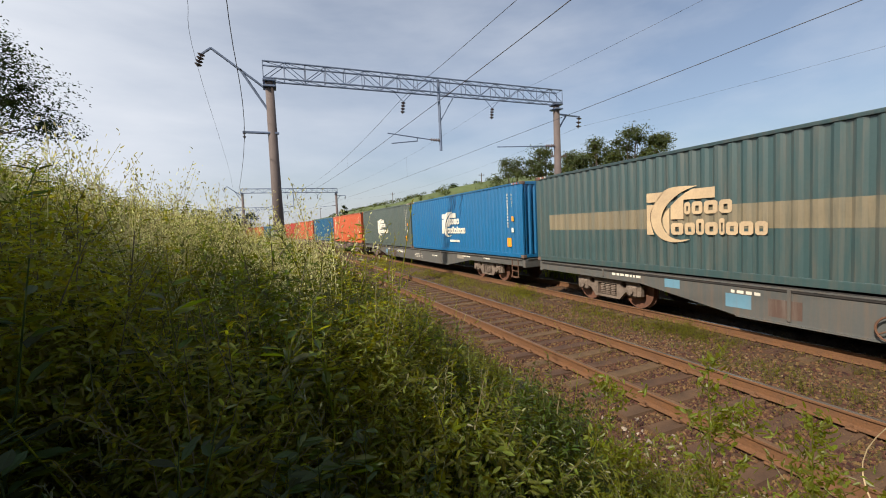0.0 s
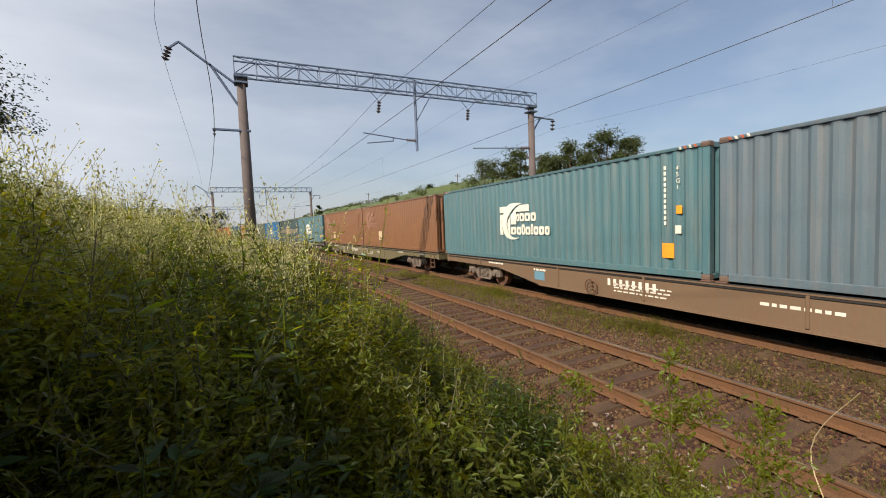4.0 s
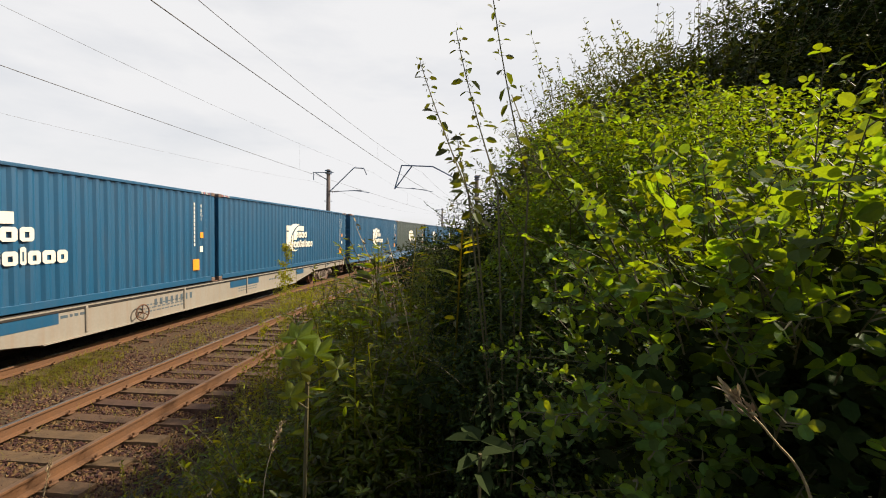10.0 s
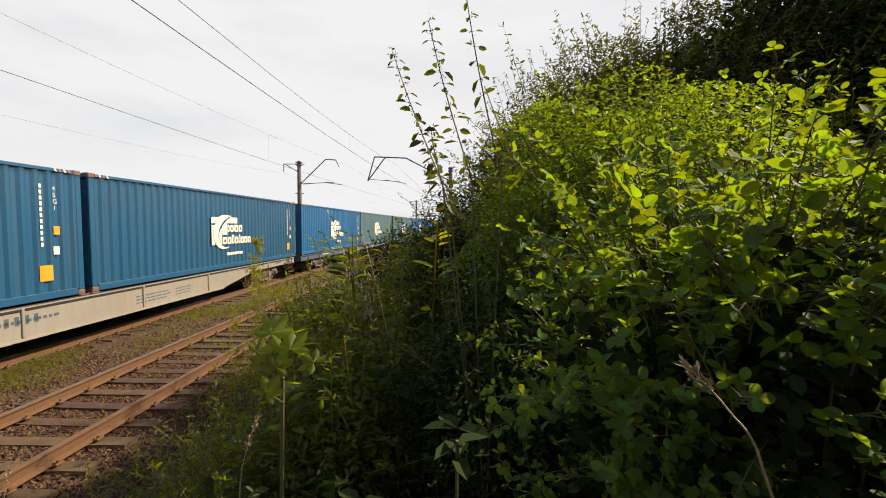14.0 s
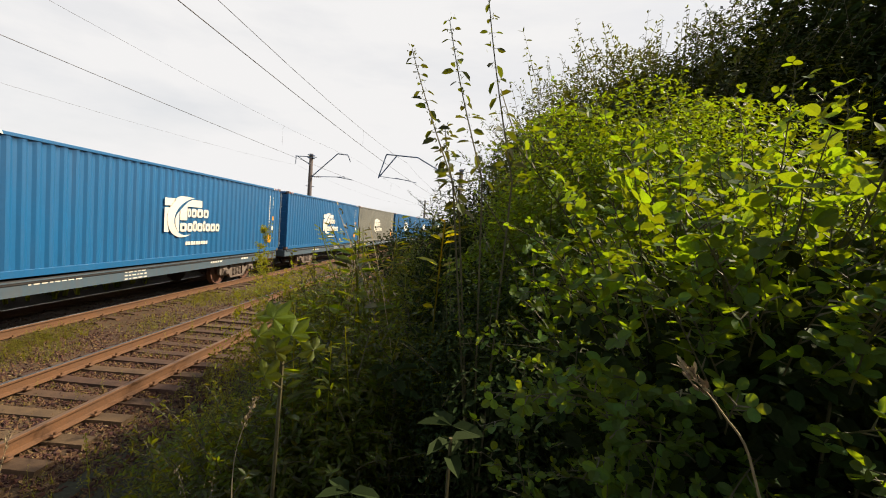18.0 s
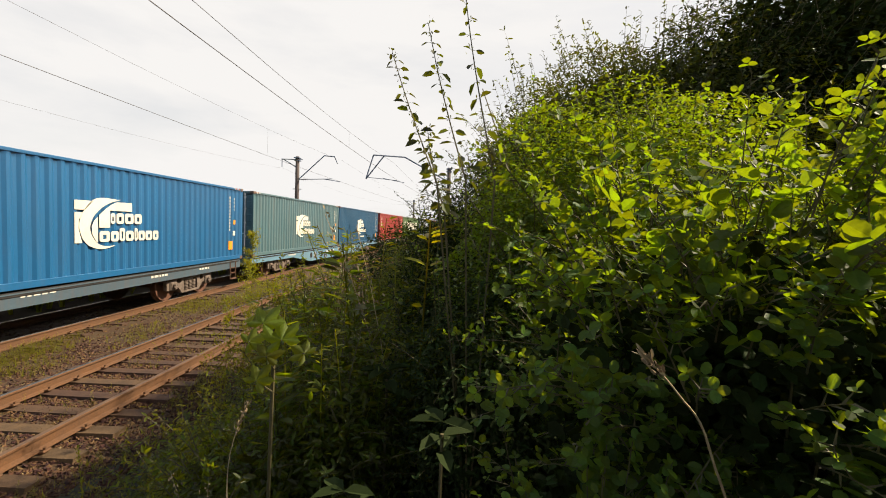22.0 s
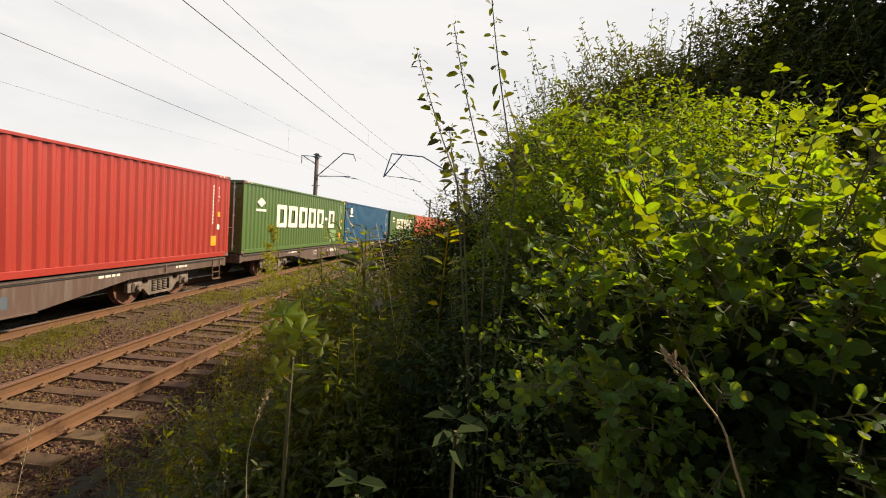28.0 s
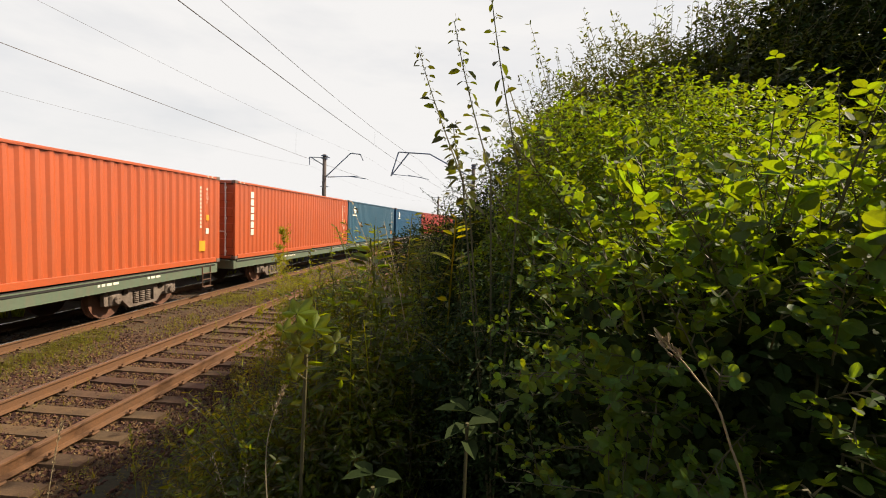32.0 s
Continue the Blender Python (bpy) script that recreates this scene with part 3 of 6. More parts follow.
def container(tone, label, style="", at_s=0.0, group="containers on the train"):
    body = PAINTS[tone]
    c = thing("shipping_container", label, "container", group)
    shared("side_wall", ("side",), side_sheet, body, c, at=pose(-HALF + 0.012, 0, 0))
    shared("side_wall", ("side",), side_sheet, body, c, at=pose(HALF - 0.012, 0, 0, 0, 0, 180))
    shared("end_wall", ("end",), end_sheet, body, c, at=pose(0, -C_LEN / 2 + 0.02, 0))
    shared("roof", ("roof",), roof_sheet, body, c)
    shared("base", ("floor",), floor_slab, BLACK, c)
    for sx in (-1, 1):
        shared("top_rail", ("trail",), long_rail, body, c, at=pose(sx * (HALF - 0.03), 0, C_HIGH - 0.055))
        shared("bottom_rail", ("brail",), bottom_rail, body, c, at=pose(sx * (HALF - 0.028), 0, 0.095))
        for sy in (-1, 1):
            shared("corner_post", ("post",), corner_post, body, c, at=pose(sx * (HALF - 0.055), sy * (C_LEN / 2 - 0.08), 0))
            for z in (0.059, C_HIGH - 0.059):
                shared("corner_casting", ("cast",), casting, CASTING, c, at=pose(sx * (HALF - 0.081), sy * (C_LEN / 2 - 0.089), z))
    for sy in (-1, 1):
        for z in (0.075, C_HIGH - 0.07):
            shared("end_rail", ("erail",), end_rail, body, c, at=pose(0, sy * (C_LEN / 2 - 0.06), z))
    for sx in (-1, 1):
        door = shared("door", ("door",), door_leaf, body, c, at=pose(sx * 0.555, C_LEN / 2 - 0.07, 1.44))
        for dx in (-0.27, 0.2):
            shared("locking_bar", ("lock",), locking_bar, GALVANISED, door, at=pose(dx, 0.055, -1.44))
    for sy in (-1, 1):
        for i in range(4):
            def slash(bm, i=i, sy=sy):
                y = sy * (C_LEN / 2 - 0.25 - i * 0.11)
                plate(bm, [(y, C_HIGH - 0.085), (y + 0.05, C_HIGH - 0.085), (y + 0.08, C_HIGH - 0.02), (y + 0.03, C_HIGH - 0.02)], -HALF - 0.003, 0.005)
            shared("warning_stripe", ("slash", i, sy), slash, CREAM if i % 2 else STRIPE, c)
    if style in ("emblem", "group", "band"):
        emblem(c, TAN if style == "band" else CREAM, u=-1.3 if style == "group" else -1.48, group_words=style == "group")
        stencils(c)
    if style == "band":
        shared("faded_band", ("band",), lambda bm: corrugated(bm, INNER, 1.06, 1.56, 0.283, 0.039, False, 2, 40), BAND, c, "faded tan overpainted band", at=pose(-HALF + 0.009, 0, 0))
    if style == "patched":
        emblem(c, CREAM)
        stencils(c)
        mark("repaint_patch", rect(-3.3, 0.18, -1.5, 0.75), PAINTS["teal_blue"], c, "blue repainted patch", lift=-0.002)
    if style == "faded":
        emblem(c, SALMON, u=-5.2, v=1.25, size=2.6)
        stencils(c, SALMON, False)
        mark("label_plate", rect(-2.6, 0.5, -1.9, 1.1), TAN, c, "pale rectangular label")
    if style == "green_words":
        big_words(c, 7, -3.4, 1.07, 0.97, 1.05, CREAM, 0.2, slim=(5,))
        mark("diamond", [(-5.1, 2.12), (-4.75, 2.32), (-4.4, 2.12), (-4.75, 1.92)], CREAM, c, "white diamond emblem")
        mark("letter_block", rect(-5.15, 1.74, -4.35, 1.84), CREAM, c)
        stencils(c)
        mark("repaint_patch", rect(3.4, 0.2, 4.4, 0.95), MINT_GREEN, c, "lighter green repaired patch", lift=-0.002)
    if style == "column_words":
        column_words(c, 6, -5.1, 2.55, 0.24, CREAM)
        stencils(c)
    if style == "short_column":
        column_words(c, 3, -5.4, 2.4, 0.26, CREAM)
        stencils(c)
    if style == "small_mark":
        mark("badge", [(-4.9 + 0.25 * math.cos(a), 2.28 + 0.25 * math.sin(a)) for a in np.linspace(0, 6.28, 16)[:-1]], CREAM, c, "small round badge")
        mark("letter_block", rect(-5.3, 1.88, -4.5, 1.97), CREAM, c)
        stencils(c)
    if style == "flag":
        mark("badge", rect(-5.3, 2.25, -4.85, 2.6), ORANGE, c, "small yellow square badge")
        stencils(c)
    if style == "top_row":
        big_words(c, 7, -4.7, 2.1, 0.3, 0.36, CREAM, 0.08, slim=(3,))
        stencils(c)
    if style == "plain":
        stencils(c)
    MOVING.append((c, at_s, DECK))
    return c


BAND = paint("faded_tan_band_paint", (0.1824, 0.152, 0.0988), amount=0.8, dirt=(0.0608, 0.076, 0.0684))
MINT_GREEN = paint("light_green_patch_paint", (0.1672, 0.2888, 0.1216), amount=0.2)


# wagons
def sill_outline(deep, belly):
    h = WAGON / 2 - 0.62
    if not belly:
        return [(-h, 0.0), (h, 0.0), (h, -deep), (-h, -deep)]
    return [(-h, 0.0), (h, 0.0), (h, -0.26), (h - 4.2, -0.28), (h - 6.6, -deep), (-h + 6.6, -deep), (-h + 4.2, -0.28), (-h, -0.26)]


def side_frame(bm):
    outer = [(-1.2, 0.36), (-1.21, 0.64), (-1.1, 0.78), (-0.5, 0.83), (0.5, 0.83), (1.1, 0.78), (1.21, 0.64), (1.2, 0.36), (1.03, 0.34), (0.86, 0.44), (0.68, 0.42), (0.46, 0.19), (-0.46, 0.19), (-0.68, 0.42), (-0.86, 0.44), (-1.03, 0.34)]
    holes = [[(s * 0.6 + 0.11 * math.cos(k * math.tau / 10), 0.61 + 0.1 * math.sin(k * math.tau / 10)) for k in range(10)] for s in (-1, 1)]
    holes.append([(-0.36, 0.26), (-0.36, 0.6), (0.36, 0.6), (0.36, 0.26)])
    for x in (-0.055, 0.055):
        edges = []
        for ring in [outer] + holes:
            vs = [bm.verts.new((x, y, z)) for y, z in ring]
            edges += [bm.edges.new((vs[i], vs[(i + 1) % len(vs)])) for i in range(len(vs))]
        bmesh.ops.triangle_fill(bm, use_beauty=True, edges=edges)
    bm.verts.ensure_lookup_table()
    n = len(bm.verts) // 2
    start = 0
    for ring in [outer] + holes:
        for i in range(len(ring)):
            j = (i + 1) % len(ring)
            bm.faces.new([bm.verts[k] for k in (start + i, start + j, n + start + j, n + start + i)])
        start += len(ring)
    box(bm, (0.17, 2.0, 0.05), pose(0, 0, 0.8), 0.015)
    bmesh.ops.recalc_face_normals(bm, faces=bm.faces[:])


def axle_box(bm):
    box(bm, (0.2, 0.3, 0.3), None, 0.04)
    rod(bm, (-0.1, 0, 0), (-0.16, 0, 0), 0.095, 12)
    for a in range(4):
        rod(bm, (-0.16, 0.065 * math.cos(a * 1.57 + 0.78), 0.065 * math.sin(a * 1.57 + 0.78)), (-0.175, 0.065 * math.cos(a * 1.57 + 0.78), 0.065 * math.sin(a * 1.57 + 0.78)), 0.018, 6)


def spring(bm):
    rings = [(0.085 if i % 2 else 0.058, -0.15 + i * 0.025) for i in range(13)]
    loops = [[bm.verts.new((q * math.cos(a * math.tau / 10), q * math.sin(a * math.tau / 10), z)) for a in range(10)] for q, z in rings]
    for low, high in zip(loops, loops[1:]):
        for a in range(10):
            bm.faces.new((low[a], low[(a + 1) % 10], high[(a + 1) % 10], high[a]))


def wheelset(bm):
    rod(bm, (-0.95, 0, 0), (0.95, 0, 0), 0.08, 10)
    for s in (-1, 1):
        x = s * 0.795
        rod(bm, (x - 0.06, 0, 0), (x + 0.06, 0, 0), 0.475, 28)
        rod(bm, (x - s * 0.09, 0, 0), (x - s * 0.06, 0, 0), 0.502, 28)
        rod(bm, (x + s * 0.06, 0, 0), (x + s * 0.075, 0, 0), 0.2, 16)


def bolster(bm):
    box(bm, (2.0, 0.42, 0.2), pose(0, 0, 0.62), 0.04)
    rod(bm, (0, 0, 0.7), (0, 0, 0.86), 0.2, 12)


def brake_rigging(bm):
    for s in (-1, 1):
        rod(bm, (-1.0, s * 0.36, 0.42), (1.0, s * 0.36, 0.42), 0.04, 6)
        for x in (-0.795, 0.795):
            box(bm, (0.09, 0.07, 0.34), pose(x, s * 0.41, 0.47, s * 8), 0.02)


def ladder(bm):
    for y in (-0.2, 0.2):
        rod(bm, (0, y, 0), (0, y, -0.72), 0.018, 6)
    for z in (-0.28, -0.48, -0.7):
        rod(bm, (0, -0.2, z), (0, 0.2, z), 0.016, 6)
    box(bm, (0.12, 0.44, 0.02), pose(-0.02, 0, -0.72), 0.005)


def hand_wheel(bm):
    loops = []
    for i in range(20):
        a = i * math.tau / 20
        loops.append([bm.verts.new((0.017 * math.sin(b), (0.2 + 0.017 * math.cos(b)) * math.cos(a), (0.2 + 0.017 * math.cos(b)) * math.sin(a))) for b in (0, 1.05, 2.09, 3.14, 4.19, 5.24)])
    for i in range(20):
        p, q = loops[i], loops[(i + 1) % 20]
        for k in range(6):
            bm.faces.new((p[k], q[k], q[(k + 1) % 6], p[(k + 1) % 6]))


def wheel_spoke(bm):
    rod(bm, (0, 0, 0), (0, 0, 0.2), 0.013, 6)


def wheel_shaft(bm):
    rod(bm, (-0.02, 0, 0), (0.13, 0, 0), 0.022, 8)


def coupler(bm):
    box(bm, (0.22, 0.5, 0.2), pose(0, -0.15, 0), 0.03)
    box(bm, (0.36, 0.22, 0.3), pose(0.02, 0.14, 0), 0.05)
    box(bm, (0.12, 0.16, 0.24), pose(-0.16, 0.24, 0), 0.03)


def tank(bm):
    rod(bm, (0, -0.5, 0), (0, 0.5, 0), 0.17, 12)


def centre_beam(bm):
    h = WAGON / 2 - 0.5
    box(bm, (0.5, 2 * h, 0.36), pose(0, 0, -0.2), 0.01)
    for y in np.arange(-h + 0.5, h, 2.2):
        box(bm, (2.2, 0.14, 0.16), pose(0, float(y), -0.12))


def deck_plate(bm):
    box(bm, (2.36, WAGON - 1.26, 0.05), pose(0, 0, -0.03), 0.005)


def deck_edge(bm):
    box(bm, (0.07, WAGON - 1.3, 0.1), pose(0, 0, -0.02), 0.01)


def container_shoe(bm):
    box(bm, (0.16, 0.22, 0.06), None, 0.01)


def platform(bm):
    box(bm, (2.5, 0.16, 0.32), pose(0, 0, -0.16), 0.02)
    box(bm, (1.3, 0.3, 0.05), pose(-0.5, 0.05, 0.0), 0.01)


def wagon(n, tone, belly, label, extra="", s=0.0):
    w = thing("container_wagon", label, "wagon", "wagons of the train")
    deep = 0.66 if belly else 0.30
    top = DECK - 0.05
    for sx in (-1, 1):
        def build(bm):
            out = sill_outline(deep, belly)
            plate(bm, out, -0.02, 0.04)
            h = WAGON / 2 - 0.62
            box(bm, (0.1, 2 * h, 0.03), pose(0, 0, 0.0))
            if belly:
                box(bm, (0.12, 2 * h - 13.2, 0.03), pose(0, 0, -deep))
        shared("side_sill", ("sill", belly), build, SILLS[tone], w, at=pose(sx * 1.235, 0, top))
    for sx in (-1, 1):
        shared("deck_edge", ("edge",), deck_edge, BLACK, w, at=pose(sx * 1.24, 0, top))
    shared("deck", ("deck",), deck_plate, BLACK, w, at=pose(0, 0, top + 0.02))
    shared("centre_beam", ("beam",), centre_beam, BLACK, w, at=pose(0, 0, top))
    for sy in (-1, 1):
        shared("headstock", ("head",), platform, SILLS[tone], w, at=pose(0, sy * (WAGON / 2 - 0.56), top))
        shared("coupler", ("coupler",), coupler, RUST, w, at=pose(0, sy * (WAGON / 2 - 0.22), 0.98, 0, 0, 0 if sy > 0 else 180))
        bogie = new("bogie")
        bogie.parent = w
        bogie.matrix_basis = pose(0, sy * 9.25, 0)
        for sx in (-1, 1):
            shared("side_frame", ("sframe",), side_frame, BOGIE, bogie, at=pose(sx * 1.03, 0, 0))
            for dy in (-0.925, 0.925):
                shared("axle_box", ("abox",), axle_box, BOGIE, bogie, at=pose(sx * 1.05, dy, 0.475, 0, 0, 0 if sx < 0 else 180))
            for dy in (-0.2, 0.0, 0.2):
                shared("spring", ("spring",), spring, BOGIE, bogie, at=pose(sx * 1.03, dy, 0.42))
        for dy in (-0.925, 0.925):
            shared("wheelset", ("wset",), wheelset, WHEEL, bogie, at=pose(0, dy, 0.475), smooth=False)
        shared("bolster", ("bolster",), bolster, BOGIE, bogie)
        shared("brake_rigging", ("brake",), brake_rigging, RUST, bogie)
    shared("ladder", ("ladder",), ladder, RUST, w, at=pose(-1.27, -(WAGON / 2 - 1.1), top))
    shared("ladder", ("ladder",), ladder, RUST, w, at=pose(1.27, WAGON / 2 - 1.1, top))
    shared("brake_tank", ("tank",), tank, BLACK, w, at=pose(0.5, 1.2, 0.62))
    for y in (-12.05, -0.15, 0.15, 12.05):
        for sx in (-1, 1):
            shared("container_shoe", ("shoe",), container_shoe, RUST, w, at=pose(sx * 1.16, y, DECK - 0.028))
    rnd = random.Random(n * 7 + 3)
    # white stencilled data as plain bars along the sill
    low = -0.2 if not belly else -0.3
    groups = [(-8.6, 0.9), (-5.4, 0.5), (-2.8, 1.5), (1.0, 1.2), (3.2, 0.7), (7.4, 0.6), (9.6, 0.5)]
    for u, wide in groups:
        u += rnd.uniform(-0.5, 0.5)
        rows = 1 if abs(u) > 6 else rnd.choice((1, 2, 3))
        tall = 0.06 if rows > 1 else 0.11
        for r in range(rows):
            x = u
            while x < u + wide:
                step = rnd.uniform(0.05, 0.16)
                mid = (low + 0.1 - r * 0.09) if abs(u) < 6 else -0.15
                v = top + mid - (0.1 if belly and abs(u) < 5 else 0)
                bm = bmesh.new()
                plate(bm, [(-x, v), (-x - step, v), (-x - step, v + tall * 0.55), (-x, v + tall * 0.55)], -1.235 - 0.024, 0.005)
                part("stencil_bar", bm, CREAM if tone not in ("cream",) else SILLS["dark"], w)
                x += step + 0.045
    if belly:
        ring = shared("hand_wheel", ("hwheel",), hand_wheel, RUST, w, at=pose(-1.36, 3.2, top - 0.43))
        for k in range(3):
            shared("spoke", ("spoke",), wheel_spoke, RUST, ring, at=pose(0, 0, 0, k * 120))
        shared("shaft", ("shaft",), wheel_shaft, RUST, ring)
    if extra == "words":
        for k, (line, size) in enumerate((("КРУПНОТОННАЖНЫЕ", 0.19), ("КОНТЕЙНЕРЫ", 0.19))):
            cu = bpy.data.curves.new("stencil_words", "FONT")
            cu.body, cu.size, cu.extrude, cu.align_x = line, size, 0.002, "CENTER"
            tmp = bpy.data.objects.new("tmp", cu)
            me = bpy.data.meshes.new_from_object(tmp)
            bpy.data.objects.remove(tmp)
            me.materials.append(TAN)
            ob = new("stencil_words", me)
            ob.parent = w
            ob.matrix_basis = Matrix(((0, 0, -1, -1.262), (-1, 0, 0, -0.05), (0, 1, 0, top - 0.24 - 0.22 * k), (0, 0, 0, 1)))
        bm = bmesh.new()
        plate(bm, [(0.4, top - 0.63), (-0.4, top - 0.64), (-0.36, top - 0.53), (0.34, top - 0.51)], -1.235 - 0.026, 0.005)
        part("repaint_patch", bm, MINT, w, "mint green paint smear")
    if belly:
        for k in range(8):
            bm = bmesh.new()
            a = 2.7 - k * 0.19
            plate(bm, [(a, top - 0.34), (a - 0.085, top - 0.34), (a - 0.085, top - 0.16), (a, top - 0.16)], -1.235 - 0.024, 0.005)
            part("number_bar", bm, CREAM if tone != "cream" else SILLS["dark"], w)
        for k, (a, b, low, high, shade) in enumerate(((7.2, 6.8, 0.28, 0.06, "sky"), (5.75, 5.25, 0.5, 0.22, "sky"), (4.95, 4.4, 0.56, 0.22, "rust"), (-4.4, -5.0, 0.5, 0.25, "dark"), (-6.6, -7.3, 0.26, 0.06, "cream"))):
            if (n + k) % 3 == 0 or n == 0:
                bm = bmesh.new()
                plate(bm, [(a, top - low), (b, top - low), (b, top - high), (a, top - high)], -1.235 - 0.023, 0.004)
                part("paint_panel", bm, SILLS[shade], w, "repainted panel on the sill")
        for y in (-9.2, -4.6, -1.6, 1.6, 4.6, 9.2):
            shared("stiffener", ("stiff", abs(y) < 6), lambda bm, tall=abs(y) < 6: box(bm, (0.05, 0.06, 0.58 if tall else 0.2), pose(0, 0, -0.31 if tall else -0.12), 0.008), SILLS[tone], w, at=pose(-1.262, y, top))
    if extra == "mint":
        bm = bmesh.new()
        plate(bm, [(0.95, top - 0.6), (2.35, top - 0.6), (2.35, top - 0.12), (0.95, top - 0.12)], -1.235 - 0.026, 0.005)
        part("repaint_patch", bm, MINT, w, "mint green repainted patch")
    if extra == "panels":
        for a, b in ((5.2, 6.9), (-2.4, -0.6), (-6.4, -5.6)):
            bm = bmesh.new()
            plate(bm, [(a, top - 0.3), (b, top - 0.3), (b, top - 0.06), (a, top - 0.06)], -1.235 - 0.026, 0.005)
            part("paint_panel", bm, PAINTS["blue"], w, "blue painted panel")
    if extra == "holes":
        # holes are drawn as black discs: their inner shade is given as colour
        for y in (-5.4, -3.6, -2.2, 2.2, 3.6, 5.4):
            bm = bmesh.new()
            rod(bm, (-1.262, y, top - 0.33), (-1.25, y, top - 0.33), 0.17, 20)
            part("opening", bm, BLACK, w, "black disc drawn for a round sill opening")
    MOVING.append((w, s, 0.0))


TC = "with a cream emblem"
CONSIST = [  # number, sill tone, belly, extra, front container, rear container
    (-5, "rust", True, "", ("red", "plain"), ("orange", "plain")),
    (-4, "rust", True, "", ("blue", "plain"), ("red", "plain")),
    (-3, "rust", True, "", ("red", "plain"), ("orange", "plain")),
    (-2, "rust", True, "", ("blue", "plain"), ("orange", "column_words")),
    (-1, "grey", True, "", ("grey_green", "emblem"), ("bright_blue", "group")),
    (0, "grey", True, "", ("dark_green", "band"), ("light_teal", "emblem")),
    (1, "olive", True, "words", ("brown", "faded"), ("brown", "faded")),
    (2, "tan", True, "", ("light_teal", "emblem"), ("pale_blue", "emblem")),
    (3, "dark", False, "", ("silver", "emblem"), ("blue", "emblem")),
    (4, "tan", True, "mint", ("teal_blue", "emblem"), ("blue", "emblem")),
    (5, "grey_blue", True, "", ("teal_blue", "emblem"), ("light_grey_green", "patched")),
    (6, "cream", True, "panels", ("blue", "emblem"), ("blue", "emblem")),
    (7, "blue", True, "", ("blue", "group"), ("grey_green", "emblem")),
    (8, "cream", True, "", ("blue", "emblem"), ("blue", "group")),
    (9, "dark", False, "", ("bright_blue", "group"), ("light_teal", "emblem")),
    (10, "dark", False, "", ("light_teal", "emblem"), ("bright_blue", "group")),
    (11, "dark", False, "", ("bright_blue", "group"), ("warm_grey", "emblem")),
    (12, "dark", False, "", ("bright_blue", "group"), ("bright_blue", "emblem")),
    (13, "sky", True, "holes", ("light_teal", "emblem"), ("blue", "group")),
    (14, "rust", False, "", ("red", "short_column"), ("green", "green_words")),
    (15, "rust", True, "", ("off_white", "top_row"), ("red", "flag")),
    (16, "rust", True, "", ("green", "green_words"), ("blue", "small_mark")),
    (17, "green", False, "", ("green", "green_words"), ("orange", "column_words")),
    (18, "green", False, "", ("orange", "column_words"), ("teal_blue", "small_mark")),
    (19, "rust", True, "", ("blue", "small_mark"), ("red", "flag")),
    (20, "rust", True, "", ("red", "plain"), ("blue", "plain")),
]
STYLE_WORDS = {"emblem": TC, "group": "with an emblem and word row", "band": "with a tan band and faded emblem", "faded": "with a faded ghost emblem",
               "patched": "with emblem and blue patch", "green_words": "with large white lettering blocks", "column_words": "with a white lettering column",
               "short_column": "with a short lettering column", "small_mark": "with a small round badge", "flag": "with a small yellow badge", "plain": "with small white stencils", "top_row": "with a short row of white blocks"}
for n, tone, belly, extra, front, rear in CONSIST:
    front_s = -n * WAGON - 0.45 - C_LEN / 2
    for k, (paint_name, style) in enumerate((front, rear)):
        container(paint_name, paint_name.replace("_", " ") + " corrugated shipping container " + STYLE_WORDS[style], style, front_s - k * (C_LEN + 0.216))
    shape = "deep-bellied" if belly else "slim flat"
    words = {"mint": " with a mint patch", "holes": " with round sill openings", "panels": " with blue panels"}.get(extra, "")
    wagon(n, tone, belly, tone.replace("_", " ") + " " + shape + " container wagon on dusty bogies" + words, extra, -(n + 0.5) * WAGON)


# ---- overhead line ----
def lattice_beam(bm, x0, x1, y, z0, z1, deep=0.45):
    """An open truss: four chords with uprights and diagonals."""
    bays = max(4, round((x1 - x0) / 0.75))
    xs = np.linspace(x0, x1, bays + 1)
    for dy in (-deep / 2, deep / 2):
        for z in (z0, z1):
            rod(bm, (x0, y + dy, z), (x1, y + dy, z), 0.034, 6)
        for i, x in enumerate(xs):
            rod(bm, (x, y + dy, z0), (x, y + dy, z1), 0.018, 5)
            if i < bays:
                up = i % 2 == 0
                rod(bm, (x, y + dy, z0 if up else z1), (xs[i + 1], y + dy, z1 if up else z0), 0.016, 5)
    for i, x in enumerate(xs):
        for z in (z0, z1):
            rod(bm, (x, y - deep / 2, z), (x, y + deep / 2, z), 0.014, 5)
            if i < bays:
                rod(bm, (x, y - deep / 2, z), (xs[i + 1], y + deep / 2, z), 0.012, 5)


def insulator(bm, a, b, n=4, r=0.085):
    a, b = Vector(a), Vector(b)
    rod(bm, a, b, 0.02, 6)
    d = (b - a)
    for i in range(n):
        c = a + d * ((i + 0.5) / n)
        rod(bm, c - d.normalized() * 0.025, c + d.normalized() * 0.03, r, 10, r * 0.45)


def concrete_pole(parent, x, y, top, base=-0.6):
    bm = bmesh.new()
    rod(bm, (x, y, base), (x, y, top), 0.215, 16, 0.15)
    p = part("pole", bm, POLE, parent, smooth=True)
    for z in (top - 0.12, top - 0.34):
        bm = bmesh.new()
        box(bm, (0.46, 0.5, 0.07), pose(x, y, z), 0.01)
        part("clamp", bm, GANTRY_STEEL, parent)
    return p


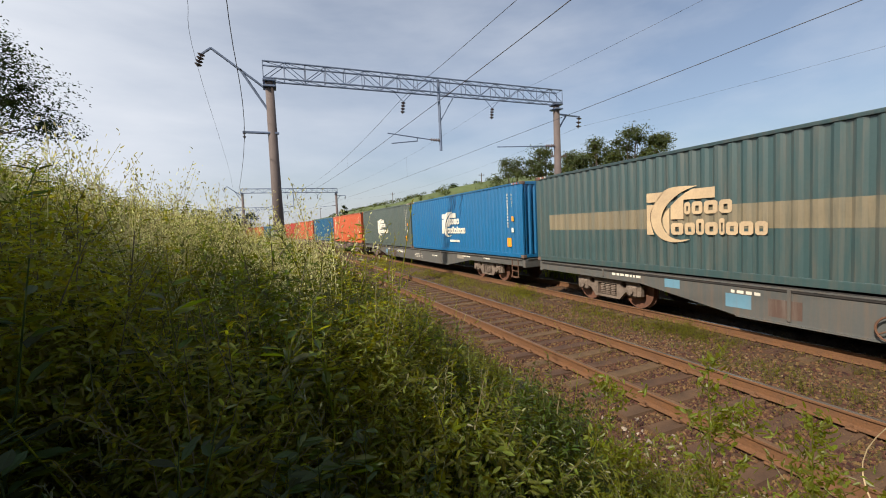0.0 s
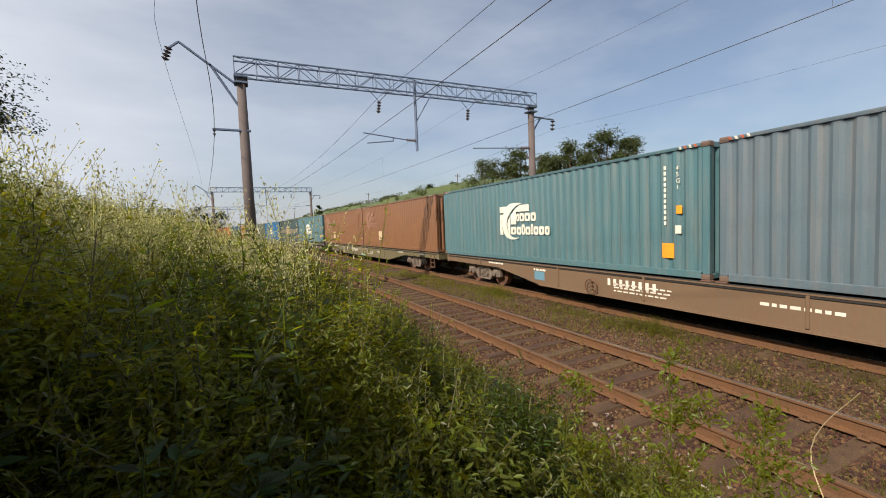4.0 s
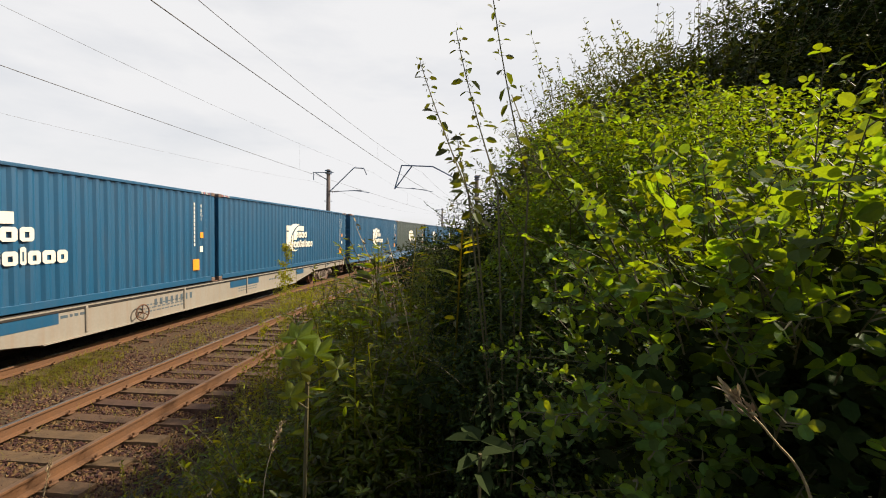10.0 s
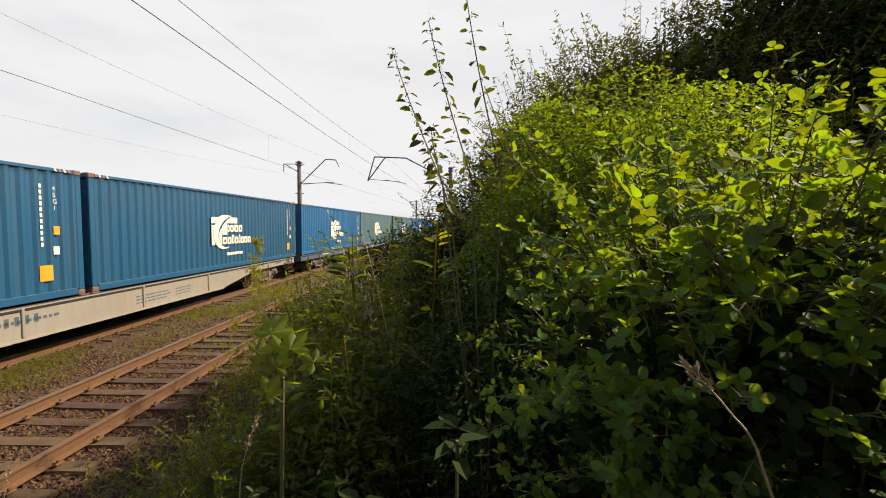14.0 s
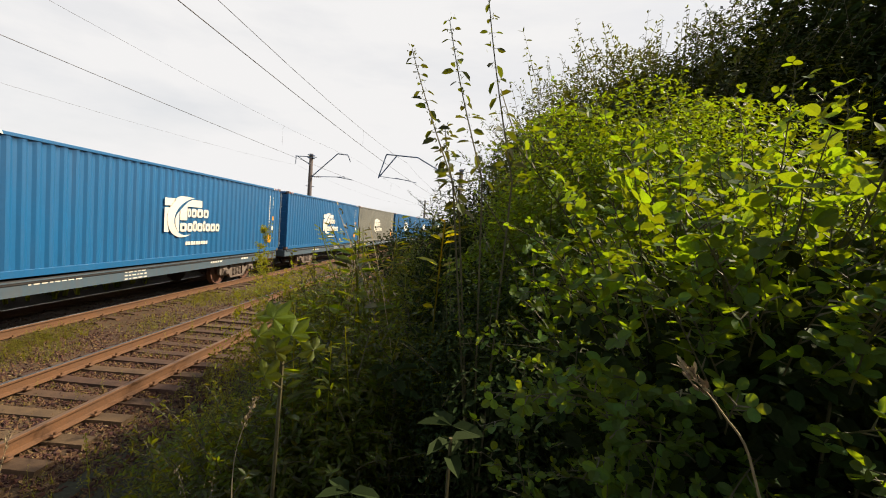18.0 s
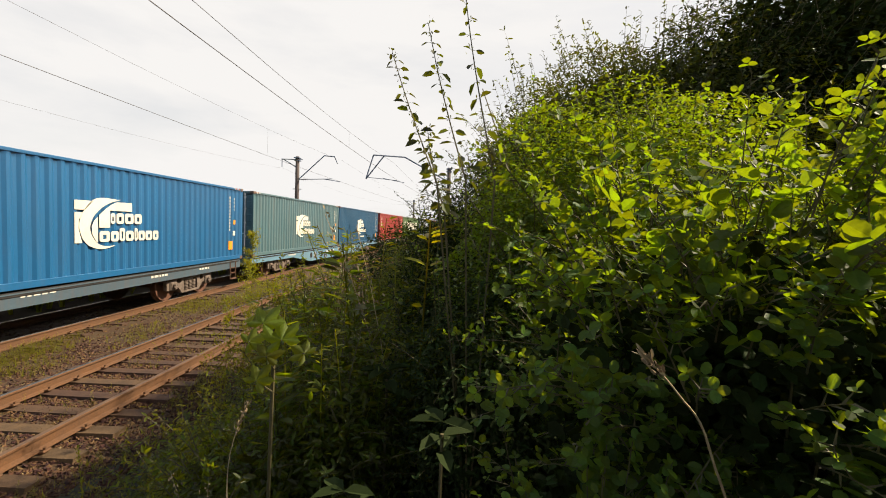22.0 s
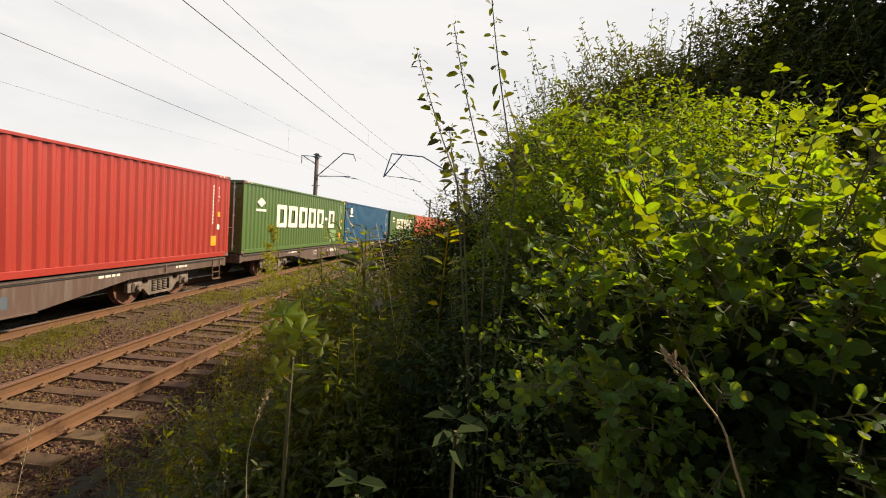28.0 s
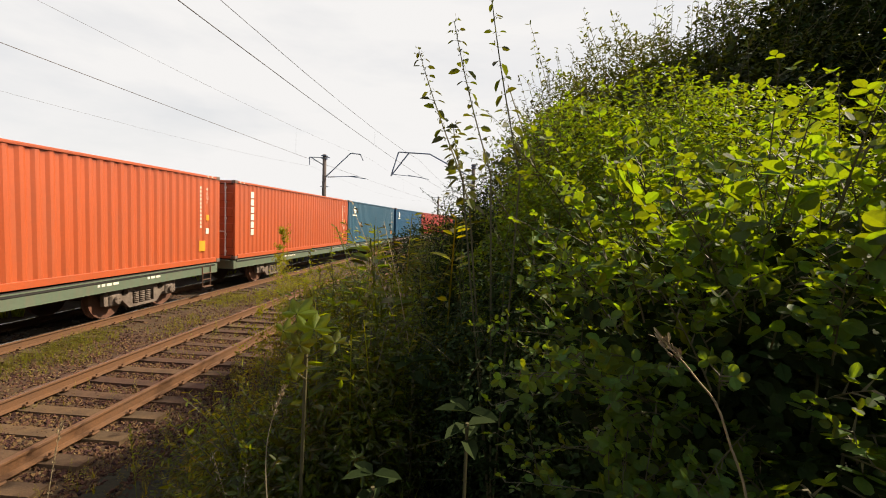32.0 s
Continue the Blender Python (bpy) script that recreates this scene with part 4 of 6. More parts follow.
def bars(name, parent, pairs, r=0.03, mat=None, label=""):
    bm = bmesh.new()
    for a, b in pairs:
        rod(bm, a, b, r, 6)
    return part(name, bm, mat or GANTRY_STEEL, parent, label)


def portal(y, x0, x1, top=8.81):
    """A portal over both tracks: two concrete poles, a truss beam, a hanger with its registration arms, side brackets."""
    g = thing("catenary_gantry", "blue-grey lattice gantry on two concrete poles over the tracks", "gantry", "gantries over the line")
    low = top - 0.6
    concrete_pole(g, x0 + 0.12, y, low + 0.06)
    concrete_pole(g, x1 - 0.12, y, low + 0.06)
    mid = (x0 + x1) / 2 + 0.3
    bm = bmesh.new()
    lattice_beam(bm, x0 - 0.08, x1 + 0.08, y, low, top)
    part("beam", bm, GANTRY_STEEL, g)
    near, far = bent(NEAR, y), bent(FAR, y)
    bars("hanger", g, [((mid, y, top), (mid, y, 5.75))], 0.06)
    bars("hanger_brace", g, [((mid, y, 7.0), (mid + 0.75, y, low))], 0.025)
    bm = bmesh.new()
    insulator(bm, (mid - 0.05, y, 6.2), (mid - 0.5, y, 6.22), 4, 0.075)
    part("insulator", bm, PORCELAIN, g)
    bars("registration_arm", g, [((mid - 0.5, y, 6.22), (near - 0.75, y, 6.42)), ((near + 0.55, y, 6.3), (near + 0.55, y, 6.14)), ((near + 0.55, y, 6.14), (near - 0.6, y, 6.0))], 0.024)
    bm = bmesh.new()
    insulator(bm, (x1 - 0.3, y, 6.15), (x1 - 0.85, y, 6.12), 4, 0.09)
    part("insulator", bm, PORCELAIN, g)
    bars("registration_arm", g, [((x1 - 0.1, y, 6.25), (x1 - 0.9, y, 6.1)), ((x1 - 0.85, y, 6.12), (far + 0.2, y, 6.0))], 0.024)
    for cx in (near, far):
        bars("yoke", g, [((cx - 0.45, y, low), (cx, y, low - 0.45)), ((cx + 0.45, y, low), (cx, y, low - 0.45))], 0.015)
        bm = bmesh.new()
        insulator(bm, (cx, y, low - 0.45), (cx - 0.06, y, low - 0.95), 4, 0.1)
        part("insulator", bm, PORCELAIN, g)
    bars("bracket", g, [((x0, y, low - 0.35), (x0 - 1.75, y, low + 0.95)), ((x0, y, low - 1.1), (x0 - 0.85, y, low + 0.3)), ((x0 - 1.75, y, low + 0.95), (x0 - 2.05, y, low + 0.7))], 0.045)
    bm = bmesh.new()
    insulator(bm, (x0 - 2.05, y, low + 0.72), (x0 - 2.2, y, low + 0.25), 4, 0.13)
    part("insulator", bm, PORCELAIN, g)
    bars("cross_arm", g, [((x0 - 0.9, y - 0.1, low - 2.0), (x0 + 0.35, y - 0.1, low - 2.0))], 0.05)
    bm = bmesh.new()
    insulator(bm, (x0 - 0.85, y - 0.1, low - 2.0), (x0 - 0.85, y - 0.1, low - 2.25), 2, 0.06)
    part("insulator", bm, PORCELAIN, g)
    bars("bracket", g, [((x1, y, low - 0.5), (x1 + 1.3, y, low - 0.55)), ((x1, y, low - 1.2), (x1 + 0.5, y, low - 0.5))], 0.045)
    bm = bmesh.new()
    insulator(bm, (x1 + 1.28, y, low - 0.56), (x1 + 1.2, y, low - 1.15), 3, 0.13)
    part("insulator", bm, PORCELAIN, g)
    return g


def cantilever_mast(x, y, side, top, reach):
    """A single mast with a raked cantilever over one track; side: which way the arm points along x."""
    m = thing("catenary_mast", "weathered concrete mast with a raked steel cantilever", "mast", "masts along the line")
    concrete_pole(m, x, y, top)
    s = side
    bars("cantilever", m, [((x, y, top - 2.0), (x + s * reach * 0.72, y, top + 0.15)), ((x + s * reach * 0.72, y, top + 0.15), (x + s * reach, y, top + 0.1)), ((x + s * reach, y, top + 0.1), (x + s * (reach + 0.25), y, top - 0.45))], 0.045)
    bars("registration_arm", m, [((x, y, top - 1.9), (x + s * reach * 0.95, y, top - 1.75)), ((x + s * reach * 0.7, y, top - 1.78), (x + s * (reach + 0.5), y, top - 1.95))], 0.03)
    bars("cross_arm", m, [((x - s * 1.35, y, top - 0.25), (x + s * 0.45, y, top - 0.25)), ((x - s * 1.2, y, top - 0.25), (x, y, top - 0.95)), ((x - s * 1.3, y, top - 0.25), (x - s * 1.3, y, top - 0.9))], 0.035)
    bm = bmesh.new()
    insulator(bm, (x + s * reach * 0.1, y, top - 1.9), (x + s * reach * 0.3, y, top - 1.86), 4, 0.08)
    part("insulator", bm, PORCELAIN, m)
    bars("step", m, [((x - 0.35, y, top - 2.7), (x + 0.35, y, top - 2.7))], 0.03)
    return m


GANTRY_Y = 16.94
portal(GANTRY_Y, -0.07, 13.28)
portal(65.0, -4.5, 8.8)
portal(113.0, -11.4, 1.6)
portal(161.0, -23.0, -9.9)
cantilever_mast(12.5, -35.2, -1, 8.15, 3.1)
frame_mast = thing("catenary_mast", "concrete mast with a horizontal bent steel cantilever frame", "mast", "masts along the line")
concrete_pole(frame_mast, -0.2, -36.0, 7.8)
bars("cantilever", frame_mast, [((-0.2, -36, 6.6), (3.6, -36, 8.55)), ((3.6, -36, 8.55), (6.3, -36, 8.65)), ((6.3, -36, 8.65), (6.9, -36, 6.6)), ((5.4, -36, 8.6), (6.9, -36, 6.6))], 0.055)
bars("registration_arm", frame_mast, [((6.8, -36, 6.75), (4.2, -36, 6.55)), ((5.4, -36, 6.7), (3.6, -36, 6.4))], 0.025)
cantilever_mast(bent(13.4, -86), -86.0, -1, 8.15, 3.1)
cantilever_mast(bent(0.6, -86), -86.0, 1, 8.15, 3.6)

SUPPORTS = [-136, -86, -35.5, GANTRY_Y, 65, 113, 161]


def tube(bm, points, r, sides=5):
    """One unbroken round wire through the points."""
    rings = []
    for i, p in enumerate(points):
        d = (points[min(i + 1, len(points) - 1)] - points[max(i - 1, 0)]).normalized()
        u = d.cross(Vector((1, 0, 0))).normalized()
        w = d.cross(u)
        rings.append([bm.verts.new(p + r * (math.cos(6.2832 * k / sides) * u + math.sin(6.2832 * k / sides) * w)) for k in range(sides)])
    for a, b in zip(rings, rings[1:]):
        for k in range(sides):
            bm.faces.new((a[k], a[(k + 1) % sides], b[(k + 1) % sides], b[k]))
    bm.faces.new(rings[0][::-1])
    bm.faces.new(rings[-1])
    bmesh.ops.recalc_face_normals(bm, faces=bm.faces[:])


def line_wire(name, x0, heights, r, label, sag=0.0, offsets=None):
    """A wire along the line that hangs between the supports; heights at support and the sag between."""
    bm = bmesh.new()
    points = []
    for a, b in zip(SUPPORTS, SUPPORTS[1:]):
        for k in range(12):
            t = k / 12
            y = a + (b - a) * t
            points.append(Vector((bent(x0, y) + (offsets or 0.0) * math.sin(y), y, heights - sag * 4 * t * (1 - t))))
    tube(bm, points, r)
    tagged(part(name, bm, WIRE), label, "wire", "wires over the line")
    return points


for axis in (NEAR, FAR):
    low = 6.72 if axis == NEAR else 6.15
    line_wire("contact_wire", axis, low, 0.011 if axis == NEAR else 0.008, "taut copper contact wire above a track", 0.04)
    top = line_wire("messenger_wire", axis, 7.95, 0.008 if axis == NEAR else 0.004, "sagging messenger wire above a track", 0.6)
    bm = bmesh.new()
    for p in top[3::6]:
        if -60 < p.y < 70:
            rod(bm, (p.x, p.y, p.z), (p.x, p.y, low), 0.003, 4)
    tagged(part("dropper", bm, WIRE), "thin dropper wires between messenger and contact wire", "wire", kind="stuff")
line_wire("feeder_wire", 14.85, 7.15, 0.0035, "feeder wire on the far side of the line", 0.85)
for label, pts, r in (("feeder wire rising from the bracket over the bank", [(-5.5, 65, 8.6), (-3.6, 40, 8.2), (-2.27, 16.94, 8.45), (-1.95, 13.5, 9.3), (-1.6, 8, 10.4), (-1.5, -10, 13.0)], 0.006),
                      ("signal wire rising from the cross-arm over the bank", [(-5.2, 65, 6.6), (-3.0, 40, 5.9), (-0.93, 16.84, 5.95), (-0.72, 10.5, 7.3), (-0.55, 5, 8.4), (-0.4, -10, 11.0)], 0.010)):
    bm = bmesh.new()
    run = [Vector(p) for p in curve(pts, 6)]
    tube(bm, run, r)
    tagged(part("feeder_wire", bm, WIRE), label, "wire", "wires over the line")

# ---- sleepers, fastenings and ballast ----
SPACING = 0.545


def sleeper_mesh():
    bm = bmesh.new()
    xs = [(-1.35, 0.0), (-1.05, 0.0), (-0.55, -0.02), (0.55, -0.02), (1.05, 0.0), (1.35, 0.0)]
    for side in (-1, 1):
        for x, dz in xs:
            bm.verts.new((x, side * 0.105, -0.185 + dz))
            bm.verts.new((x, side * 0.145, -0.34))
    bm.verts.ensure_lookup_table()
    n = len(xs)
    at = lambda s, i, low: bm.verts[(n * 2 if s else 0) + 2 * i + low]
    for i in range(n - 1):
        bm.faces.new((at(0, i, 0), at(0, i + 1, 0), at(1, i + 1, 0), at(1, i, 0)))
        for s in (0, 1):
            bm.faces.new((at(s, i, 0), at(s, i, 1), at(s, i + 1, 1), at(s, i + 1, 0)))
    for i in (0, n - 1):
        bm.faces.new((at(0, i, 0), at(0, i, 1), at(1, i, 1), at(1, i, 0)))
    bmesh.ops.recalc_face_normals(bm, faces=bm.faces[:])
    me = bpy.data.meshes.new("sleeper")
    bm.to_mesh(me)
    bm.free()
    me.materials.append(CONCRETE)
    return me


def clip_mesh():
    bm = bmesh.new()
    for side in (-1, 1):
        for dx in (-0.105, 0.105):
            x = side * GAUGE / 2 + dx
            box(bm, (0.075, 0.11, 0.03), pose(x, 0, -0.165, 0, 20 if dx < 0 else -20), 0.006)
            rod(bm, (x, 0, -0.17), (x, 0, -0.115), 0.018, 6)
    me = bpy.data.meshes.new("fastening")
    bm.to_mesh(me)
    bm.free()
    me.materials.append(RAIL_SIDE)
    return me


SLEEPER, CLIP = sleeper_mesh(), clip_mesh()
rnd = random.Random(5)
for track, axis, reach in ((TRACKS[0], NEAR, (-46, 52)), (TRACKS[1], FAR, (-26, 38))):
    y = float(RAIL_FROM)
    far_v, far_f = [], []
    sv = [tuple(v.co) for v in SLEEPER.vertices]
    sf = [tuple(p.vertices) for p in SLEEPER.polygons]
    while y < RAIL_TO:
        m = pose(bent(axis, y), y + rnd.uniform(-0.02, 0.02), rnd.uniform(-0.012, 0.008), 0, 0, heading(y) + rnd.uniform(-1.2, 1.2))
        if reach[0] < y < reach[1]:
            ob = new("sleeper", SLEEPER)
            ob.parent, ob.matrix_basis = track, m
            if -16 < y < 24:
                fast = new("fastening", CLIP)
                fast.parent, fast.matrix_basis = track, m
        else:
            k = len(far_v)
            far_v += [tuple(m @ Vector(v)) for v in sv]
            far_f += [tuple(i + k for i in f) for f in sf]
        y += SPACING
    tagged(mesh_object("distant_sleepers", far_v, far_f, CONCRETE, track), kind="stuff")


def scatter_mesh(name, verts, faces, mat, smooth=False):
    """One mesh from arrays: verts (n, 3) and faces (m, k)."""
    me = bpy.data.meshes.new(name)
    verts, faces = np.asarray(verts, np.float32), np.asarray(faces, np.int32)
    k = faces.shape[1]
    me.vertices.add(len(verts))
    me.vertices.foreach_set("co", verts.ravel())
    me.loops.add(faces.size)
    me.loops.foreach_set("vertex_index", faces.ravel())
    me.polygons.add(len(faces))
    me.polygons.foreach_set("loop_start", np.arange(len(faces), dtype=np.int32) * k)
    me.polygons.foreach_set("use_smooth", np.full(len(faces), smooth))
    me.materials.append(mat)
    me.update(calc_edges=True)
    return new(name, me)


def stones(name, spots, sizes, mat, seed, label):
    """Angular stones: squashed, skewed octahedra at the spots."""
    r = np.random.default_rng(seed)
    n = len(spots)
    base = np.array([(1, 0, 0), (0, 1, 0), (-1, 0, 0), (0, -1, 0), (0.25, 0.1, 0.8), (-0.2, -0.15, -0.7)], float)
    v = base[None] * r.uniform(0.6, 1.25, (n, 6, 3)) + r.uniform(-0.22, 0.22, (n, 6, 3))
    q = r.normal(size=(n, 4))
    q /= np.linalg.norm(q, axis=1)[:, None]
    w, x, y, z = q.T
    rot = np.stack([np.stack([1 - 2 * (y * y + z * z), 2 * (x * y - w * z), 2 * (x * z + w * y)], -1),
                    np.stack([2 * (x * y + w * z), 1 - 2 * (x * x + z * z), 2 * (y * z - w * x)], -1),
                    np.stack([2 * (x * z - w * y), 2 * (y * z + w * x), 1 - 2 * (x * x + y * y)], -1)], 1)
    v = np.einsum("nij,nkj->nki", rot, v) * sizes[:, None, None] + spots[:, None]
    tri = np.array([(0, 1, 4), (1, 2, 4), (2, 3, 4), (3, 0, 4), (1, 0, 5), (2, 1, 5), (3, 2, 5), (0, 3, 5)])
    f = (tri[None] + 6 * np.arange(n)[:, None, None]).reshape(-1, 3)
    return tagged(scatter_mesh(name, v.reshape(-1, 3), f, mat), label, "gravel", kind="stuff")


rng = np.random.default_rng(11)


def stone_spots(count, x0, x1, y0, y1, spread_y=None):
    x = rng.uniform(x0, x1, count)
    y = rng.uniform(y0, y1, count) if spread_y is None else rng.normal(0.0, spread_y, count) + (y0 + y1) / 2
    z = np.array([ground_height(a, b) for a, b in zip(x, y)]) + 0.004
    return np.stack([x - BEND * (y + 0.5) ** 2, y, z], 1)


spots = np.concatenate([stone_spots(26000, 3.3, 7.4, -14, 16), stone_spots(26000, 3.3, 8.6, -10, 11), stone_spots(22000, 4.4, 6.7, -10, 13), stone_spots(9000, 3.5, 7.4, 16, 45), stone_spots(7000, 3.5, 7.4, -40, -14),
                        stone_spots(17000, 7.2, 11.4, -16, 22), stone_spots(6000, 3.3, 4.6, -6, 8)])
stones("ballast", spots, rng.uniform(0.016, 0.042, len(spots)), STONE, 3, "loose reddish-brown crushed ballast between the rails")
spots = np.concatenate([stone_spots(9000, 6.7, 8.3, -14, 18), stone_spots(3500, 3.4, 4.7, -10, 9)])
stones("light_gravel", spots, rng.uniform(0.012, 0.032, len(spots)), GRAVEL, 9, "dusty light gravel beside the rails")
pale = stone_spots(170, 3.5, 4.5, 0.5, 4.5)
stones("pale_ballast", pale, rng.uniform(0.015, 0.05, len(pale)), material("pale_stone", (0.3, 0.25, 0.2), 0.9, 0.0, 0.2, 4.0, 40.0, 0.2, random_tint=0.3, island=True), 4, "pale crushed stones beside the near rail")


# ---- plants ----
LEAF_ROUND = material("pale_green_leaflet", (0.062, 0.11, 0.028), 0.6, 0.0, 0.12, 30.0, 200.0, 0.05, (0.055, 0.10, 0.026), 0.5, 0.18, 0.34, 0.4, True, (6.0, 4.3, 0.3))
LEAF_SHRUB = material("yellow_green_shrub_leaf", (0.075, 0.115, 0.022), 0.55, 0.0, 0.12, 20.0, 150.0, 0.05, (0.045, 0.07, 0.014), 0.5, 0.3, 0.4, 0.45, True, (4.4, 3.7, 0.35))
# darker than foliage is; shade and backlight are put into this colour
LEAF_DARK = material("shade_dark_green_leaf", (0.024, 0.038, 0.011), 0.8, 0.0, 0.12, 20.0, 150.0, 0.05, (0.018, 0.029, 0.009), 0.5, 0.1, 0.45, 0.09, True)
# lighter copy of LEAF_DARK: lit edges and haze are put into the colour
LEAF_CREST = material("lightened_olive_leaf", (0.042, 0.058, 0.02), 0.6, 0.0, 0.12, 20.0, 150.0, 0.05, (0.03, 0.042, 0.014), 0.5, 0.4, 0.45, 0.3, True)
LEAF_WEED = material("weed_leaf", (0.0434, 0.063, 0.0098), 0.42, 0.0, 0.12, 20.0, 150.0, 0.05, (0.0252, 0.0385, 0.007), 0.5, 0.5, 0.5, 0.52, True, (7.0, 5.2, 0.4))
# yellow-green leaf that also carries sunlight: a lit copy of LEAF_WEED
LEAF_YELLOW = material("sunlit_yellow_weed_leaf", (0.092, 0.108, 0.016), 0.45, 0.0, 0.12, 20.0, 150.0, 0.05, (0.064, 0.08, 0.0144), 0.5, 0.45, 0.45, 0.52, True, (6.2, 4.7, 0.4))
# darker weed leaf for the shaded ground; the shade is put into the colour
LEAF_WEED_SHADED = material("shaded_weed_leaf", (0.034, 0.054, 0.016), 0.6, 0.0, 0.12, 20.0, 150.0, 0.05, (0.024, 0.04, 0.012), 0.5, 0.3, 0.45, 0.3, True)
LEAF_SAGE = material("pale_wormwood_leaf", (0.15, 0.16, 0.085), 0.7, 0.0, 0.12, 20.0, 150.0, 0.05, (0.11, 0.12, 0.06), 0.5, 0.2, 0.35, 0.3, True, (2.4, 2.3, 0.8))
BLADE = material("grass_blade", (0.06, 0.08, 0.016), 0.55, 0.0, 0.1, 10.0, 100.0, 0.0, (0.104, 0.112, 0.032), 0.5, 0.3, 0.4, 0.4, True, (6.2, 4.7, 0.4))
STRAW = material("dry_grass_straw", (0.34, 0.26, 0.15), 0.7, 0.0, 0.15, 20.0, 100.0, 0.0, (0.24, 0.17, 0.1), 0.5, 0.3, 0.3, 0.0, True)
SEED = material("pale_seed_heads", (0.42, 0.40, 0.24), 0.8, 0.0, 0.15, 20.0, 100.0, 0.0, (0.22, 0.22, 0.09), 0.5, 0.2, 0.4, 0.4, True, (2.2, 2.1, 1.2))
STEM = material("green_brown_stem", (0.10, 0.085, 0.035), 0.7, 0.0, 0.2, 20.0, 100.0, 0.1, (0.07, 0.06, 0.03), 0.5)
BARK = material("grey_brown_bark", (0.10, 0.075, 0.055), 0.9, 0.0, 0.3, 6.0, 60.0, 0.6, (0.05, 0.04, 0.03), 0.6)


def unit(v):
    return v / np.maximum(np.linalg.norm(v, axis=-1, keepdims=True), 1e-9)


def leaf_arrays(base, axis, normal, length, width, fold=0.18, droop=0.12):
    """Folded oval leaves: each two quads that meet at the midrib."""
    axis = unit(axis)
    side = unit(np.cross(normal, axis))
    up = np.cross(axis, side)
    L, W = np.asarray(length)[:, None], np.asarray(width)[:, None] / 2
    tip = base + axis * L - up * L * droop
    out = [base]
    for s in (1, -1):
        out.append(base + axis * L * 0.30 + side * s * W * 0.88 + up * W * fold)
        out.append(base + axis * L * 0.72 + side * s * W * 0.80 + up * (W * fold - L * droop * 0.5))
    out.append(tip)
    v = np.stack(out, 1)
    f = np.array([(0, 1, 2, 5), (0, 5, 4, 3)])
    faces = (f[None] + 6 * np.arange(len(base))[:, None, None]).reshape(-1, 4)
    return v.reshape(-1, 3), faces


def oval_arrays(base, axis, normal, length, width, fold=0.15, droop=0.1):
    """Rounder leaflets: two six-sided halves that meet at the midrib."""
    axis = unit(axis)
    side = unit(np.cross(normal, axis))
    up = np.cross(axis, side)
    L, W = np.asarray(length)[:, None], np.asarray(width)[:, None] / 2
    out = [base]
    for s in (1, -1):
        for u, w in ((0.09, 0.5), (0.3, 0.93), (0.62, 1.0), (0.88, 0.62)):
            out.append(base + axis * L * u + side * s * W * w + up * (W * fold * w - L * droop * u * u))
    out.append(base + axis * L - up * L * droop)
    v = np.stack(out, 1)
    f = np.array([(0, 1, 2, 3, 4, 9), (0, 9, 8, 7, 6, 5)])
    faces = (f[None] + 10 * np.arange(len(base))[:, None, None]).reshape(-1, 6)
    return v.reshape(-1, 3), faces


def tube_arrays(paths, radii):
    """Thin three-sided stems along paths (lists of points)."""
    vs, fs, k = [], [], 0
    for path, r in zip(paths, radii):
        p = np.asarray(path, float)
        d = unit(np.gradient(p, axis=0))
        side = unit(np.cross(d, np.array([0.31, 0.52, 0.79])))
        up = np.cross(d, side)
        taper = np.linspace(1.0, 0.35, len(p))[:, None] * r
        ring = [p + taper * (math.cos(a) * side + math.sin(a) * up) for a in (0, 2.094, 4.189)]
        vs.append(np.stack(ring, 1).reshape(-1, 3))
        for i in range(len(p) - 1):
            for j in range(3):
                fs.append((k + 3 * i + j, k + 3 * i + (j + 1) % 3, k + 3 * i + 3 + (j + 1) % 3, k + 3 * i + 3 + j))
        k += 3 * len(p)
    return np.concatenate(vs), np.array(fs)


class Heap:
    """Gathers arrays for one joined mesh."""
    def __init__(self):
        self.v, self.f, self.n = [], [], 0

    def add(self, v, f):
        self.v.append(v)
        self.f.append(f + self.n)
        self.n += len(v)

    def make(self, name, mat, parent=None, label="", category="", kind=""):
        ob = scatter_mesh(name, np.concatenate(self.v), np.concatenate(self.f), mat)
        if parent:
            ob.parent = parent
        return tagged(ob, label, category, kind=kind)


def clear_of_path(p, least):
    """Which points keep away from the walk."""
    a, b = np.array([0.0, 0.0]), np.array([-0.12, -0.82])
    d = b - a
    t = np.clip(((p[:, :2] - a) @ d) / (d @ d), 0, 1)
    return np.linalg.norm(p[:, :2] - (a + t[:, None] * d), axis=1) > least


def ellipsoid_points(r, count, centre, radii, inner=0.55, ragged=0.25):
    d = unit(r.normal(size=(count, 3)))
    c = np.asarray(centre)
    lump = (np.sin(d @ np.array([3.1, 2.3, 4.2]) + c.sum() * 1.7) + np.sin(d @ np.array([-4.7, 5.1, 3.3]) + c[0] * 2.9) + np.sin(d @ np.array([7.3, -6.1, 8.2]) + c[1] * 1.3)) / 3
    rad = (1 - (1 - inner) * r.random(count) ** 1.6) * (1 + ragged * lump)
    return np.asarray(centre) + d * rad[:, None] * np.asarray(radii), d


def leafy(r, heap, p, d, length, width, up=0.9):
    """Leaves at p, facing about up and outward."""
    n = len(p)
    normal = unit(d * 0.6 + np.array([0, 0, up]) + r.normal(scale=0.45, size=(n, 3)))
    axis = unit(np.cross(normal, r.normal(size=(n, 3))) + d * 0.3)
    s = r.uniform(0.65, 1.2, n)
    heap.add(*leaf_arrays(p, axis, normal, length * s, width * s))


